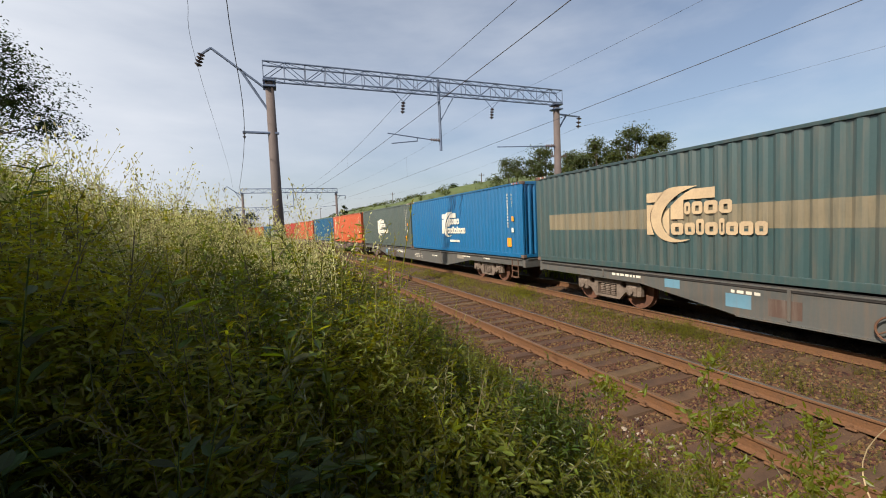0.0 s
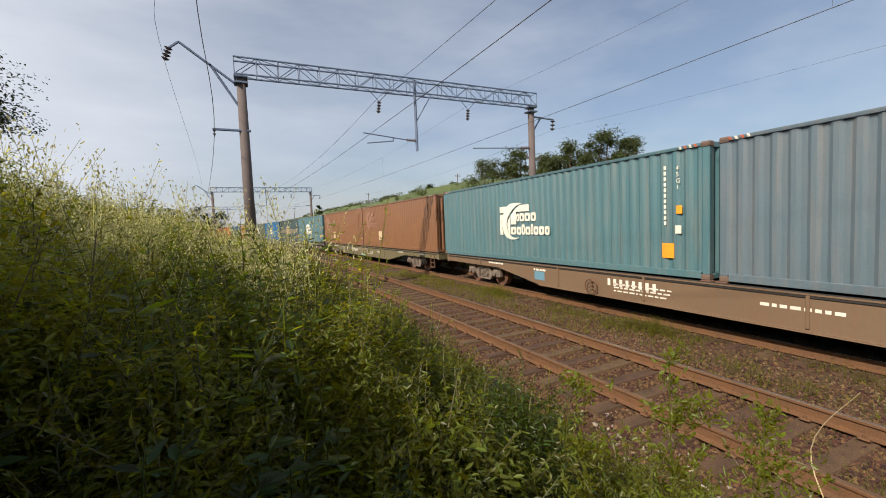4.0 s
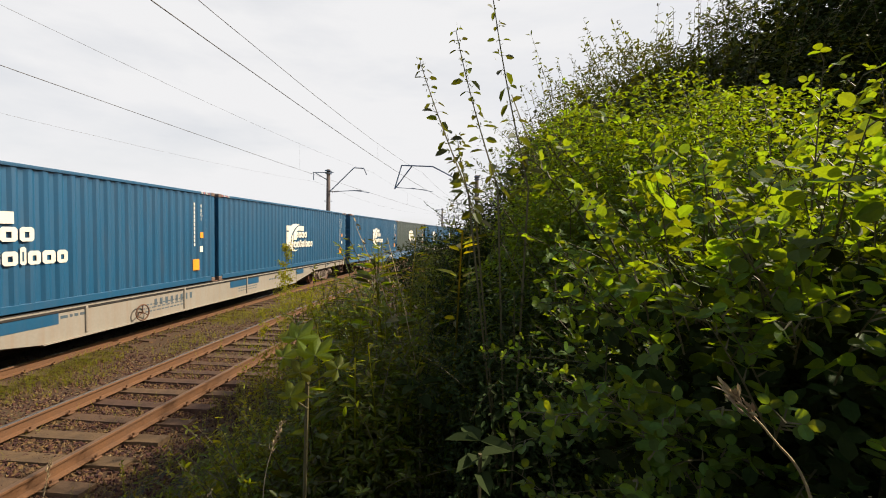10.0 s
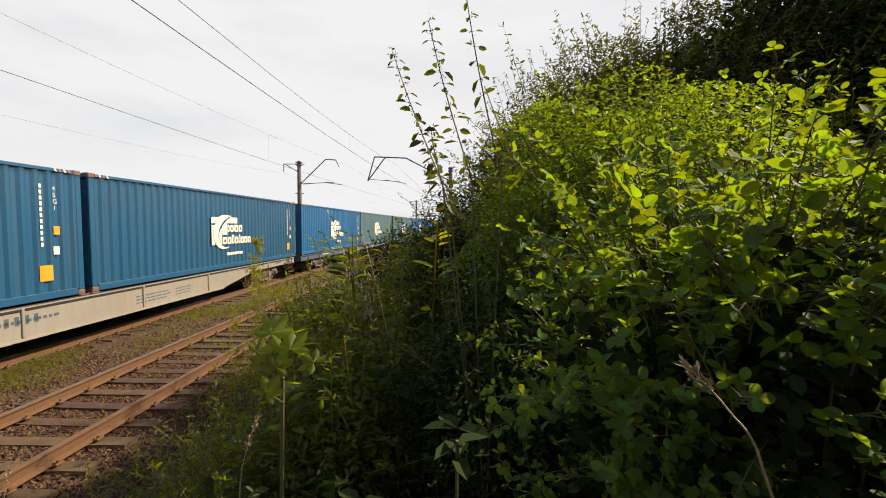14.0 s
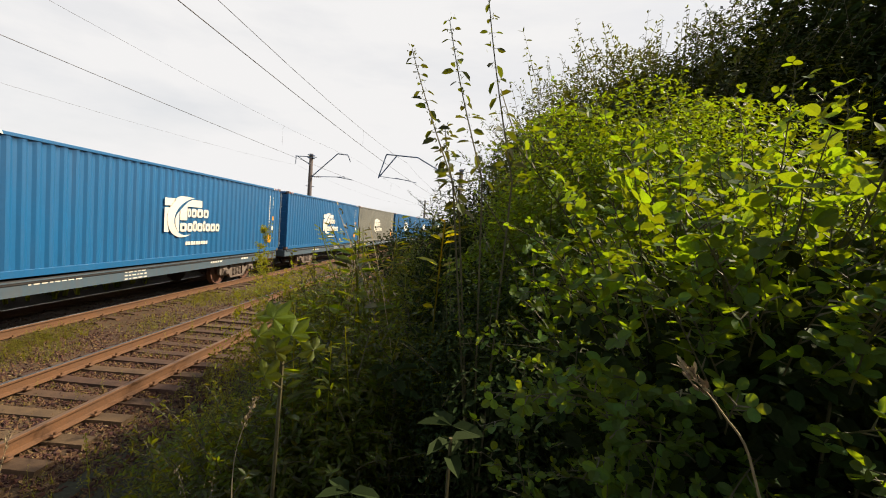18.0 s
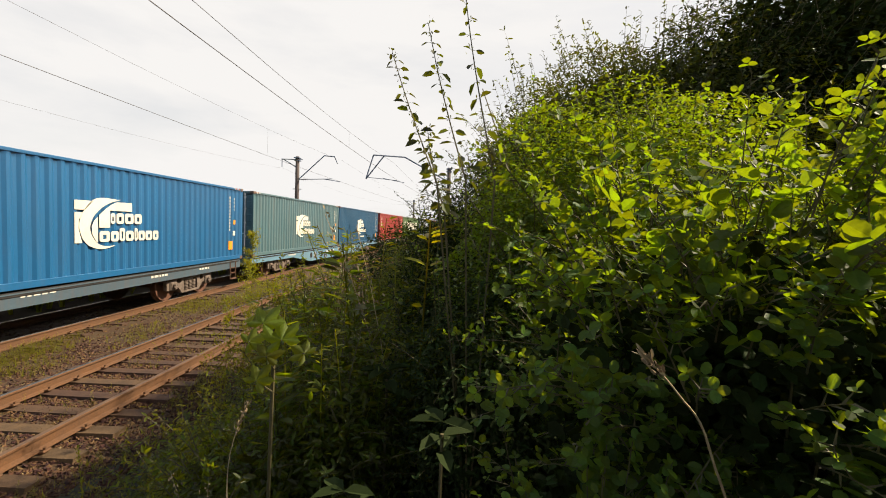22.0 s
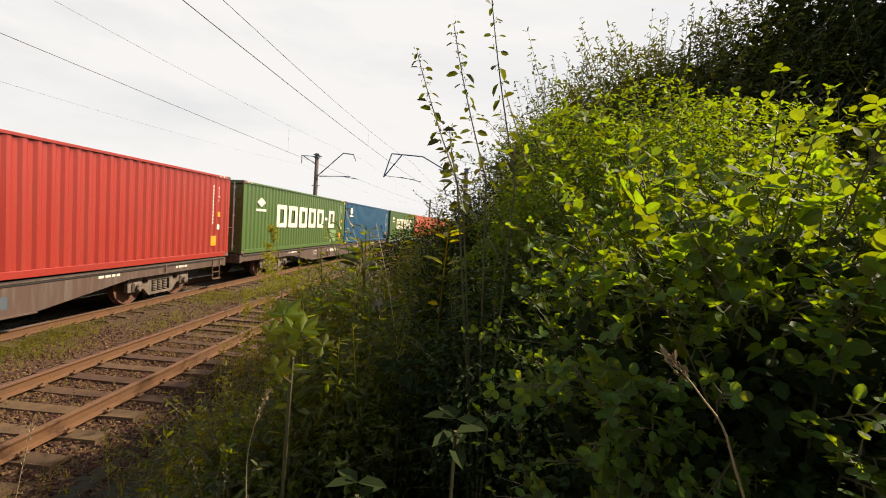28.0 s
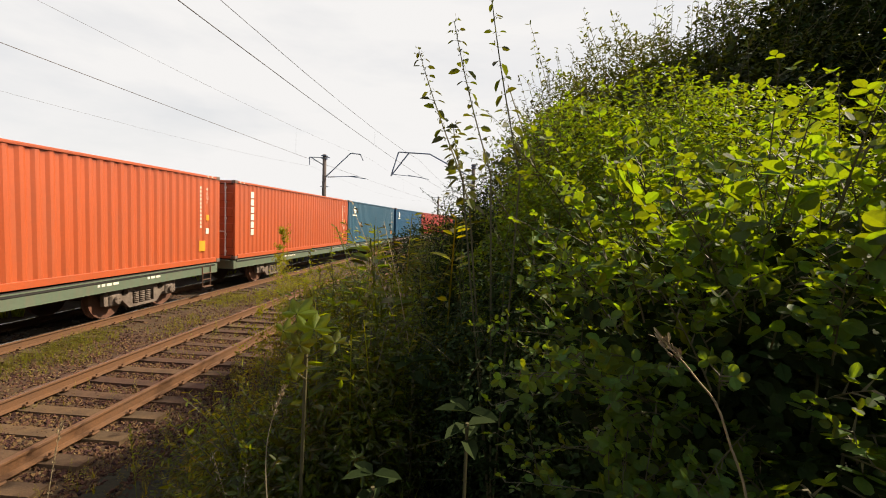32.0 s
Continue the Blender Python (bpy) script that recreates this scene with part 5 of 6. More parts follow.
def shrub(name, label, lobes, count, leaf, width, mat, seed, base, shoots=60, shoot_len=0.3, inner=0.55, core=0.03):
    """A shrub: stems that fan from the base, foliage lobes and leafy shoots that break the outline."""
    r = np.random.default_rng(seed)
    t = thing(name, label, "shrub", "shrubs on the bank")
    heap, stems, radii = Heap(), [], []
    total = sum(a * b * c for _, (a, b, c) in lobes) ** (1.0)
    for centre, rad in lobes:
        share = int(count * (rad[0] * rad[1] * rad[2]) / total)
        p, d = ellipsoid_points(r, share, centre, rad, inner)
        keep = clear_of_path(p, 0.36)
        leafy(r, heap, p[keep], d[keep], leaf, width)
        # oversized core leaves, added to keep light out of the inside
        p, d = ellipsoid_points(r, int(share * core), centre, np.asarray(rad) * 0.8, 0.0)
        keep = clear_of_path(p, 0.5)
        leafy(r, heap, p[keep], unit(r.normal(size=p[keep].shape)) * 2, leaf * 2.6, width * 2.6)
        k = int(shoots * (rad[0] * rad[1] * rad[2]) / total)
        q, e = ellipsoid_points(r, k, centre, np.asarray(rad) * 0.93, 0.9)
        for a, b in zip(q, e):
            way = unit(b * 0.7 + np.array([0, 0, 0.75]) + r.normal(scale=0.3, size=3))
            n = 9
            s = np.linspace(0, 1, n)[:, None]
            path = a + way * s * shoot_len * r.uniform(0.5, 1.3) + np.array([0, 0, -0.12]) * s ** 2 * shoot_len
            if not clear_of_path(path, 0.36).all():
                continue
            stems.append(path)
            radii.append(0.0035 * (leaf / 0.04) ** 0.5)
            pts = np.repeat(path[1:], 2, 0)
            leafy(r, heap, pts, unit(r.normal(size=pts.shape)) + way, leaf * 0.9, width * 0.9, 0.6)
        for _ in range(max(4, int(7 * rad[2]))):
            end = np.asarray(centre) + r.normal(size=3) * np.asarray(rad) * 0.4
            s = np.linspace(0, 1, 7)[:, None]
            path = np.asarray(base) + r.normal(scale=0.08, size=3) * np.array([1, 1, 0]) + (end - np.asarray(base)) * s
            path = path + np.array([0, 0, 0.25]) * (s * (1 - s))
            if clear_of_path(path, 0.36).all():
                stems.append(path)
                radii.append(0.012)
    heap.make("foliage", mat, t, kind="stuff")
    v, f = tube_arrays(stems, radii)
    s = tagged(scatter_mesh("branchwork", v, f, STEM), kind="stuff")
    s.parent = t
    return t


def trifoliate_shrub(seed=21):
    """The near shrub with round leaflets in threes on slender shoots."""
    r = np.random.default_rng(seed)
    t = thing("shrub", "near shrub with round pale green leaflets in threes", "shrub", "shrubs on the bank")
    heap, inner, stems = Heap(), Heap(), []
    lobes = [((-0.95, -1.78, 2.42), (0.72, 0.6, 0.56), 470), ((-1.7, -1.9, 2.22), (0.8, 0.75, 0.55), 200), ((-0.75, -1.8, 1.8), (0.55, 0.5, 0.45), 26), ((-1.55, -1.35, 2.0), (0.5, 0.4, 0.36), 70)]
    for centre, rad, shoots in lobes:
        q, e = ellipsoid_points(r, shoots, centre, np.asarray(rad) * 0.8, 0.45)
        for a, b in zip(q, e):
            way = unit(b * 0.8 + np.array([0, 0.15, 0.7]) + r.normal(scale=0.3, size=3))
            n = int(r.integers(7, 13))
            s = np.linspace(0, 1, n)[:, None]
            path = a + way * s * 0.031 * n + np.array([0, 0, -0.06]) * s ** 2
            ok = clear_of_path(path, 0.7)
            path = path[: int(np.argmin(ok)) if not ok.all() else n]
            if len(path) < 4:
                continue
            stems.append(path)
            big = r.random()
            for i, p in enumerate(path[1:]):
                out = unit(np.cross(way, r.normal(size=3)))
                petiole = unit(out + way * 0.5 + np.array([0, 0, 0.25]))
                hub = p + petiole * 0.022
                stems.append(np.array([p, (p + hub) / 2, hub]))
                normal = unit(np.array([0, 0, 1.0]) + out * 0.35 + r.normal(scale=0.45, size=3))
                side = unit(np.cross(normal, petiole))
                size = (0.025 if big > 0.25 else 0.039) * (1.15 - 0.6 * i / len(path)) * r.uniform(0.75, 1.2)
                dirs = np.stack([petiole, petiole * 0.25 + side, petiole * 0.25 - side])
                bases = np.stack([hub + petiole * 0.006, hub, hub])
                heap.add(*oval_arrays(bases, dirs, np.repeat(normal[None], 3, 0) + r.normal(scale=0.12, size=(3, 3)), np.full(3, size), np.full(3, size * 0.78), r.uniform(0.05, 0.4), r.uniform(-0.1, 0.2)))
    # the shrub's inner shade, given as leaves of the dark colour
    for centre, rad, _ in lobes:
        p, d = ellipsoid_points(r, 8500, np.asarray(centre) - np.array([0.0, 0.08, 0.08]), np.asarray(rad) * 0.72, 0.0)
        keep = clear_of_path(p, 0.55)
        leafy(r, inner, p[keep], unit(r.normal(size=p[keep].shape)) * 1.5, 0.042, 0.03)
    heap.make("foliage", LEAF_ROUND, t)
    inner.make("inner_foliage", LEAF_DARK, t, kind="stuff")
    base = np.array([-1.1, -1.9, 1.1])
    fan = []
    for centre, rad, _ in lobes:
        for _ in range(9):
            end = np.asarray(centre) + r.normal(size=3) * np.asarray(rad) * 0.35
            s = np.linspace(0, 1, 6)[:, None]
            fan.append(base + (end - base) * s + np.array([0, 0, 0.15]) * s * (1 - s))
    v, f = tube_arrays(stems + fan, [0.0022] * len(stems) + [0.008] * len(fan))
    ob = tagged(scatter_mesh("branchwork", v, f, STEM), kind="stuff")
    ob.parent = t


trifoliate_shrub()


def low_shoot(foot, tips, seed):
    """A small separate plant of the same kind: a few slender shoots with round leaflets."""
    r = np.random.default_rng(seed)
    t = thing("shrub_shoot", "small sunlit shoot with round pale leaflets", "shrub", "shoots by the path")
    heap, stems = Heap(), []
    for tip in tips:
        s = np.linspace(0, 1, 14)[:, None]
        path = np.asarray(foot) + (np.asarray(tip) - np.asarray(foot)) * s + np.array([0.02, 0.02, 0.05]) * np.sin(s * 3.14)
        stems.append(path)
        for i, p in enumerate(path[7:]):
            for _ in range(2):
                d = unit(r.normal(size=3) + np.array([0, 0, 0.5]))
                size = 0.03 * (1.2 - 0.09 * i) * r.uniform(0.8, 1.2)
                side = unit(np.cross(d, r.normal(size=3)))
                heap.add(*oval_arrays(np.stack([p, p, p]) + d * 0.012, np.stack([d, d * 0.3 + side, d * 0.3 - side]), np.repeat(unit(np.array([0, 0.5, 1.0]) + r.normal(scale=0.5, size=3))[None], 3, 0), np.full(3, size), np.full(3, size * 0.75), 0.2, 0.1))
    heap.make("foliage", LEAF_ROUND, t)
    v, f = tube_arrays(stems, [0.003] * len(stems))
    tagged(scatter_mesh("branchwork", v, f, STEM), kind="stuff").parent = t


low_shoot((-0.52, -1.6, 1.55), [(-0.425, -1.56, 2.37), (-0.46, -1.54, 2.34), (-0.5, -1.52, 2.33), (-0.56, -1.49, 2.31), (-0.44, -1.5, 2.28)], 12)
shrub("shrub", "dense yellow-green shrub with small leaves on the bank", [((-1.55, -4.0, 2.55), (1.35, 1.0, 1.3)), ((-0.95, -3.6, 2.1), (0.8, 0.7, 1.0))], 70000, 0.038, 0.02, LEAF_SHRUB, 31, (-1.4, -4.0, 1.2), 330, 0.3, 0.55, 0.06)
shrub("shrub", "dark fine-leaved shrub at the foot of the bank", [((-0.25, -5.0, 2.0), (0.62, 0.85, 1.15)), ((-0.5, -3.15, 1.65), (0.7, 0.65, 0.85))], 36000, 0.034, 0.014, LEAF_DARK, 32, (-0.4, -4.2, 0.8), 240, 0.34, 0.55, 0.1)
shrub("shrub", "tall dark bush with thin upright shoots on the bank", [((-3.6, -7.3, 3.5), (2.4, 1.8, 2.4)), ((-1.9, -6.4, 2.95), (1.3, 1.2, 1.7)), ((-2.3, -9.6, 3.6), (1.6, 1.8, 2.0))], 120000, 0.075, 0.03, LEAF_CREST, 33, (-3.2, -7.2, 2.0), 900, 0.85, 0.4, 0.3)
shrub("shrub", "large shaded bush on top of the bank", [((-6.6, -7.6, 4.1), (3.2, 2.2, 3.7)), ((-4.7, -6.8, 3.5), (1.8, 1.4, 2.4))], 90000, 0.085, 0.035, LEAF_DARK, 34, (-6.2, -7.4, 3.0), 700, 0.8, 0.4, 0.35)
# never in view; stands here only to cast shade on the bank
shrub("shrub", "dense unseen bush added behind the path for its shade", [((-4.4, -1.2, 2.5), (1.5, 1.7, 1.0)), ((-3.0, 0.4, 2.2), (1.1, 1.1, 1.1))], 30000, 0.06, 0.03, LEAF_DARK, 35, (-3.6, -1.0, 1.6), 240, 0.4)
# added beside the path, outside the view, to shade the near weeds
shrub("shrub", "unseen leafy bush added to shade the near bank", [((-1.85, 0.95, 2.2), (0.9, 1.0, 1.2)), ((-2.9, 2.4, 2.3), (0.8, 0.9, 0.9)), ((-1.1, 0.5, 2.0), (0.55, 0.6, 0.95))], 44000, 0.055, 0.028, LEAF_DARK, 37, (-2.0, 1.6, 1.2), 200, 0.4)
shrub("shrub", "low leafy bush on the shaded bank", [((-2.9, 4.2, 2.3), (1.2, 1.2, 0.85)), ((-3.8, 5.9, 2.8), (1.6, 1.4, 0.95))], 30000, 0.045, 0.02, LEAF_WEED, 36, (-3.2, 4.8, 1.7), 260, 0.4)
# sun blocker for the left slope, added where the camera never looks
shrub("shrub", "unseen crest bush added to shade the bank below", [((-4.3, 1.5, 4.1), (1.3, 1.6, 1.7)), ((-4.8, 3.4, 4.1), (1.2, 1.2, 1.5))], 52000, 0.07, 0.035, LEAF_DARK, 38, (-4.0, 1.6, 2.6), 160, 0.4)
clump_rng = random.Random(4)
for k in range(44):
    x, y = clump_rng.uniform(-1.2, 2.7), clump_rng.uniform(1.6, 11.5 if k % 2 else 5.5)
    h = float(np.interp(x, [-1.6, 0.5, 1.6, 2.7], [0.95, 0.8, 0.6, 0.4])) * clump_rng.uniform(0.75, 1.45)
    g = ground_height(x, y)
    w = clump_rng.uniform(0.3, 0.6)
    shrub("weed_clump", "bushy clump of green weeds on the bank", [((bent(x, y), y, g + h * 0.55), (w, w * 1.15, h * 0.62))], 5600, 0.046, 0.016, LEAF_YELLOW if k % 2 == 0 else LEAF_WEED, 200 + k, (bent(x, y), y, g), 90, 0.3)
for k in range(9):
    x, y = clump_rng.uniform(0.2, 2.3), clump_rng.uniform(-8.5, -3.0)
    h = clump_rng.uniform(0.9, 1.5) * (0.42 if y > -5.2 and x > 0.9 else 1.0)
    g = ground_height(x, y)
    shrub("weed_clump", "bushy clump of shaded weeds on the bank", [((bent(x, y), y, g + h * 0.5), (0.5, 0.65, h * 0.6))], 4600, 0.045, 0.018, LEAF_WEED, 240 + k, (bent(x, y), y, g), 90, 0.3)
for k, (x, y, top) in enumerate(((0.78, -2.85, 1.6), (1.2, -3.4, 1.35), (0.45, -3.1, 2.05), (0.9, -4.2, 2.15), (1.45, -5.2, 2.1))):
    g = ground_height(x, y)
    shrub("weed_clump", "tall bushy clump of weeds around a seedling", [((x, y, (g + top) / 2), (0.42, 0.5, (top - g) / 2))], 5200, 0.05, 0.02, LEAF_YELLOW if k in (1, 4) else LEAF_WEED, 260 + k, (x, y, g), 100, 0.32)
for k, (x, y, h) in enumerate(((1.0, -14, 2.0), (-1.6, -15, 3.2), (-4, -19, 3.6), (-1.0, -23, 2.6), (-6, -28, 4.0))):
    shrub("shrub", "dense bush along the edge of the line", [((x, y, ground_height(x, y) + h * 0.45), (1.7, 2.2, h * 0.62))], 9000, 0.09, 0.045, LEAF_DARK, 40 + k, (x, y, ground_height(x, y)), 120, 0.5)


def sprig(tips, foot, seed=5):
    """Slender upright branches with drooping pointed leaves against the sky."""
    r = np.random.default_rng(seed)
    t = thing("young_dogwood", "slender upright branches with pointed drooping leaves", "shrub")
    stems, heap = [], Heap()
    for tip, low in tips:
        tip, low, foot_a = np.array(tip), np.array(low), np.array(foot)
        s = np.linspace(0, 1, 15)[:, None]
        upper = low + (tip - low) * s + np.array([0.02, 0, 0.03]) * np.sin(s * 3.1)
        stems.append(np.concatenate([foot_a + (low - foot_a) * np.linspace(0, 1, 6)[:-1, None], upper]))
        for i, p in enumerate(upper):
            grow = 0.024 + 0.052 * (1 - i / 15) ** 0.7
            for j in range(2):
                a = i * 2.4 + j * 3.14 + r.uniform(-0.5, 0.5)
                out = np.array([math.cos(a), math.sin(a), 0.15])
                way = unit(out + np.array([0, 0, r.uniform(-0.9, 0.3)]))
                size = grow * r.uniform(0.7, 1.25)
                hub = p + unit(out) * 0.018
                stems.append(np.array([p, (p + hub) / 2, hub]))
                heap.add(*leaf_arrays(hub[None], way[None], (np.array([0, 0, 1.0]) + r.normal(scale=0.5, size=3))[None], np.array([size]), np.array([size * 0.55]), 0.25, 0.25))
                for _ in range(2):
                    q = p + r.normal(scale=0.012, size=3)
                    heap.add(*leaf_arrays(q[None], (unit(r.normal(size=3)) + np.array([0, 0, 0.8]))[None], r.normal(size=3)[None], np.array([0.018]), np.array([0.007])))
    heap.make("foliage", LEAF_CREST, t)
    v, f = tube_arrays(stems, [0.006 if len(s) > 4 else 0.0015 for s in stems])
    ob = tagged(scatter_mesh("branchwork", v, f, STEM), kind="stuff")
    ob.parent = t


sprig([((0.165, -2.84, 3.57), (-0.08, -2.80, 2.93)), ((-0.01, -2.80, 3.70), (-0.22, -2.78, 2.95)), ((-0.16, -2.78, 3.98), (-0.36, -2.76, 2.95)), ((-0.02, -2.9, 3.22), (-0.12, -2.85, 2.8))], (-0.3, -2.8, 1.1))


# weeds and grasses of the bank: prototypes of unit height, then scattered
def weed_proto(r, leaves, leaf, wide, lean=0.12, up=0.35):
    stem_top = np.array([r.uniform(-lean, lean), r.uniform(-lean, lean), 1.0])
    s = np.linspace(0, 1, 6)[:, None]
    path = stem_top * s + np.array([0.05, 0.03, 0]) * np.sin(s * 4)
    v, f = tube_arrays([path], [0.006])
    heap = Heap()
    heap.add(v, f)
    u = r.uniform(0.12, 1.0, leaves)
    p = stem_top * u[:, None] + np.array([0.05, 0.03, 0]) * np.sin(u * 4)[:, None]
    a = r.uniform(0, 6.28, leaves)
    d = np.stack([np.cos(a), np.sin(a), np.full(leaves, up)], 1)
    reach = r.uniform(0.0, 0.12, leaves)[:, None] * (1.1 - u[:, None])
    size = leaf * r.uniform(0.6, 1.2, leaves) * (1.15 - 0.6 * u)
    heap.add(*leaf_arrays(p + d * reach, d, np.array([0, 0, 1.0]) + r.normal(scale=0.35, size=(leaves, 3)), size, size * wide))
    return np.concatenate(heap.v), np.concatenate(heap.f)


def blade_proto(r, blades, wide=0.008, spread=0.35):
    vs, fs, k = [], [], 0
    for _ in range(blades):
        a, h, out = r.uniform(0, 6.28), r.uniform(0.5, 1.0), r.uniform(0.1, spread)
        d = np.array([math.cos(a), math.sin(a), 0])
        side = np.array([-math.sin(a), math.cos(a), 0]) * wide
        root = r.normal(scale=0.03, size=3) * np.array([1, 1, 0])
        for i, t in enumerate((0, 0.4, 0.75, 1.0)):
            c = root + d * out * t ** 2 + np.array([0, 0, h * (t - 0.15 * t ** 3)])
            w = side * (1 - t) ** 0.5 if t < 1 else side * 0.08
            vs += [c - w, c + w]
        fs += [(k + 2 * i, k + 2 * i + 1, k + 2 * i + 3, k + 2 * i + 2) for i in range(3)]
        k += 8
    return np.array(vs), np.array(fs)


def head_proto(r, stalks, bits=26, long=0.28, puff=0.02, size=0.018):
    heap = Heap()
    for _ in range(stalks):
        lean = r.uniform(-0.25, 0.25, 2)
        s = np.linspace(0, 1, 6)[:, None]
        bend = np.concatenate([np.array([lean]) * s ** 2, s * r.uniform(0.8, 1.05)], 1)
        heap.add(*tube_arrays([bend], [0.0028]))
        u = 1 - r.random(bits) * long
        p = np.stack([np.interp(u, s[:, 0], bend[:, i]) for i in range(3)], 1) + r.normal(scale=puff, size=(bits, 3)) * (1.2 - u)[:, None] * 3
        d = unit(np.array([lean[0], lean[1], 1.0]) + r.normal(scale=0.5, size=(bits, 3)))
        heap.add(*leaf_arrays(p, d, r.normal(size=(bits, 3)), size * r.uniform(0.6, 1.2, bits), size * 0.4 * np.ones(bits)))
    return np.concatenate(heap.v), np.concatenate(heap.f)


def scattered(name, protos, spots, heights, mat, r, label, category="weeds", tilt=0.12):
    heap = Heap()
    pick = r.integers(0, len(protos), len(spots))
    turn = r.uniform(0, 6.28, len(spots))
    for k, (v, f) in enumerate(protos):
        which = np.where(pick == k)[0]
        if not len(which):
            continue
        c, s = np.cos(turn[which]), np.sin(turn[which])
        zero, one = np.zeros_like(c), np.ones_like(c)
        tx, ty = r.normal(scale=tilt, size=(2, len(which)))
        rot = np.stack([np.stack([c, -s, tx], -1), np.stack([s, c, ty], -1), np.stack([zero, zero, one], -1)], 1)
        h = heights[which][:, None, None]
        out = np.einsum("nij,kj->nki", rot, v) * h + spots[which][:, None]
        heap.add(out.reshape(-1, 3), (f[None] + len(v) * np.arange(len(which))[:, None, None]).reshape(-1, 4))
    return heap.make(name, mat, None, label, category, "stuff")


def bank_spots(r, per_area, x0, x1, y0, y1, least=0.55):
    n = int(per_area * (x1 - x0) * (y1 - y0))
    x, y = r.uniform(x0, x1, n), r.uniform(y0, y1, n)
    p = np.stack([x - BEND * (y + 0.5) ** 2, y, np.array([ground_height(a, b) for a, b in zip(x, y)])], 1)
    keep = clear_of_path(p, least) & ~((x < 0.1) & (y > -5.0) & (y < -0.9))
    return p[keep], x[keep], y[keep]


def bank_height(r, x, y):
    """How tall the growth stands across the bank; taller away from the walker's side of the slope."""
    h = np.interp(x, [-7, -2.5, -1, 0.5, 1.5, 2.4, 3.1, 3.6], [1.1, 1.05, 1.25, 1.15, 0.95, 0.75, 0.5, 0.25])
    near_side = np.interp(y, [-9, -4.5, -3, -2.0, -1.0, 1.0, 2.5, 5], [1.45, 1.5, 1.3, 0.85, 0.62, 0.62, 0.9, 1.05])
    lumps = np.array([noise.noise((a * 0.7, b * 0.7, 9.0)) for a, b in zip(x, y)])
    by_track = 1 - (1 - np.interp(y, [-10, -7, -4.8, -1.5, 0.0], [1.0, 0.75, 0.38, 0.4, 1.0])) * np.clip((x - 0.7) / 0.6, 0, 1)
    return h * near_side * by_track * (1 + 0.5 * lumps) * r.uniform(0.6, 1.15, len(x))


r = np.random.default_rng(77)
broad = [weed_proto(r, 36, 0.14, 0.36, 0.25) for _ in range(5)]
fine = [weed_proto(r, 50, 0.088, 0.3, 0.25) for _ in range(5)]
light = [weed_proto(r, 20, 0.12, 0.35) for _ in range(3)]
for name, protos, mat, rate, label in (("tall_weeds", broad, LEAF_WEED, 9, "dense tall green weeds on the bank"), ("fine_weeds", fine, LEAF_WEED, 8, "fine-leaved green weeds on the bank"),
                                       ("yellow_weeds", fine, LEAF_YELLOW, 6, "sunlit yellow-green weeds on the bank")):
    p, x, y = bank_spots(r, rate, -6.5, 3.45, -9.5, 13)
    # weeds where shade falls get the shade-coloured leaf
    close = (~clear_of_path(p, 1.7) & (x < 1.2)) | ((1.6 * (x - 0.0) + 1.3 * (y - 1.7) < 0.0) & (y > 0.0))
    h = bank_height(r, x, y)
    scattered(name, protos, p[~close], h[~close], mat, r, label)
    scattered("nettles", broad, p[close], h[close], LEAF_WEED_SHADED, r, "broad-leaved weeds near the path, coloured darker for shade")
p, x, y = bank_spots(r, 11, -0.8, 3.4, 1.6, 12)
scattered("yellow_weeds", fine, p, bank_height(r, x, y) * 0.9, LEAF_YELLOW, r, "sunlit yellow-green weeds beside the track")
p, x, y = bank_spots(r, 4.5, -8, 3.3, 13, 45)
scattered("far_weeds", light, p, bank_height(r, x, y) * 1.15, LEAF_YELLOW, r, "yellow-green weeds further along the bank")
p, x, y = bank_spots(r, 4.5, -4, 3.2, -30, -9.5)
scattered("far_weeds", light, p, bank_height(r, x, y), LEAF_WEED, r, "green weeds further along the bank")
p, x, y = bank_spots(r, 5, -5, 3.5, -8, 14)
scattered("grass", [blade_proto(r, 12) for _ in range(5)], p, bank_height(r, x, y) * 0.7, BLADE, r, "long green grass among the weeds", "grass")
p, x, y = bank_spots(r, 1.6, -5, 2.6, 1.2, 14, 2.6)
scattered("seeding_grass", [head_proto(r, 3) for _ in range(5)], p, bank_height(r, x, y) * 1.18, SEED, r, "pale seeding grass stalks above the weeds", "grass")
p, x, y = bank_spots(r, 14, -3.5, 0.6, 3.8, 9, 2.6)
scattered("seeding_grass", [head_proto(r, 3, 40, 0.4, 0.03, 0.02) for _ in range(4)], p, bank_height(r, x, y) * np.where(x < -1.8, 1.0, 1.3), SEED, r, "hazy flowering grass on the crest of the bank", "grass")
p, x, y = bank_spots(r, 8, -1.3, 0.9, 1.3, 6.0, 1.2)
tall_stems = [weed_proto(r, 46, 0.05, 0.3, 0.3, 0.9) for _ in range(6)]
scattered("wormwood", tall_stems, p, bank_height(r, x, y) * r.uniform(0.8, 1.1, len(x)) + 0.06, LEAF_SAGE, r, "pale leaning wormwood stems above the shaded weeds", "weeds", 0.3)
p, x, y = bank_spots(r, 6, 0.3, 2.8, 1.6, 6.0, 1.2)
scattered("wormwood", tall_stems, p, bank_height(r, x, y) * r.uniform(1.0, 1.35, len(x)) + 0.1, LEAF_YELLOW, r, "yellow-green leaning stems above the weeds", "weeds", 0.25)
p, x, y = bank_spots(r, 1.0, -3, 3.2, -8, -1.2, 0.9)
scattered("seeding_grass", [head_proto(r, 2) for _ in range(5)], p, bank_height(r, x, y) * 1.05, STRAW, r, "dry grass stalks beside the path", "grass")

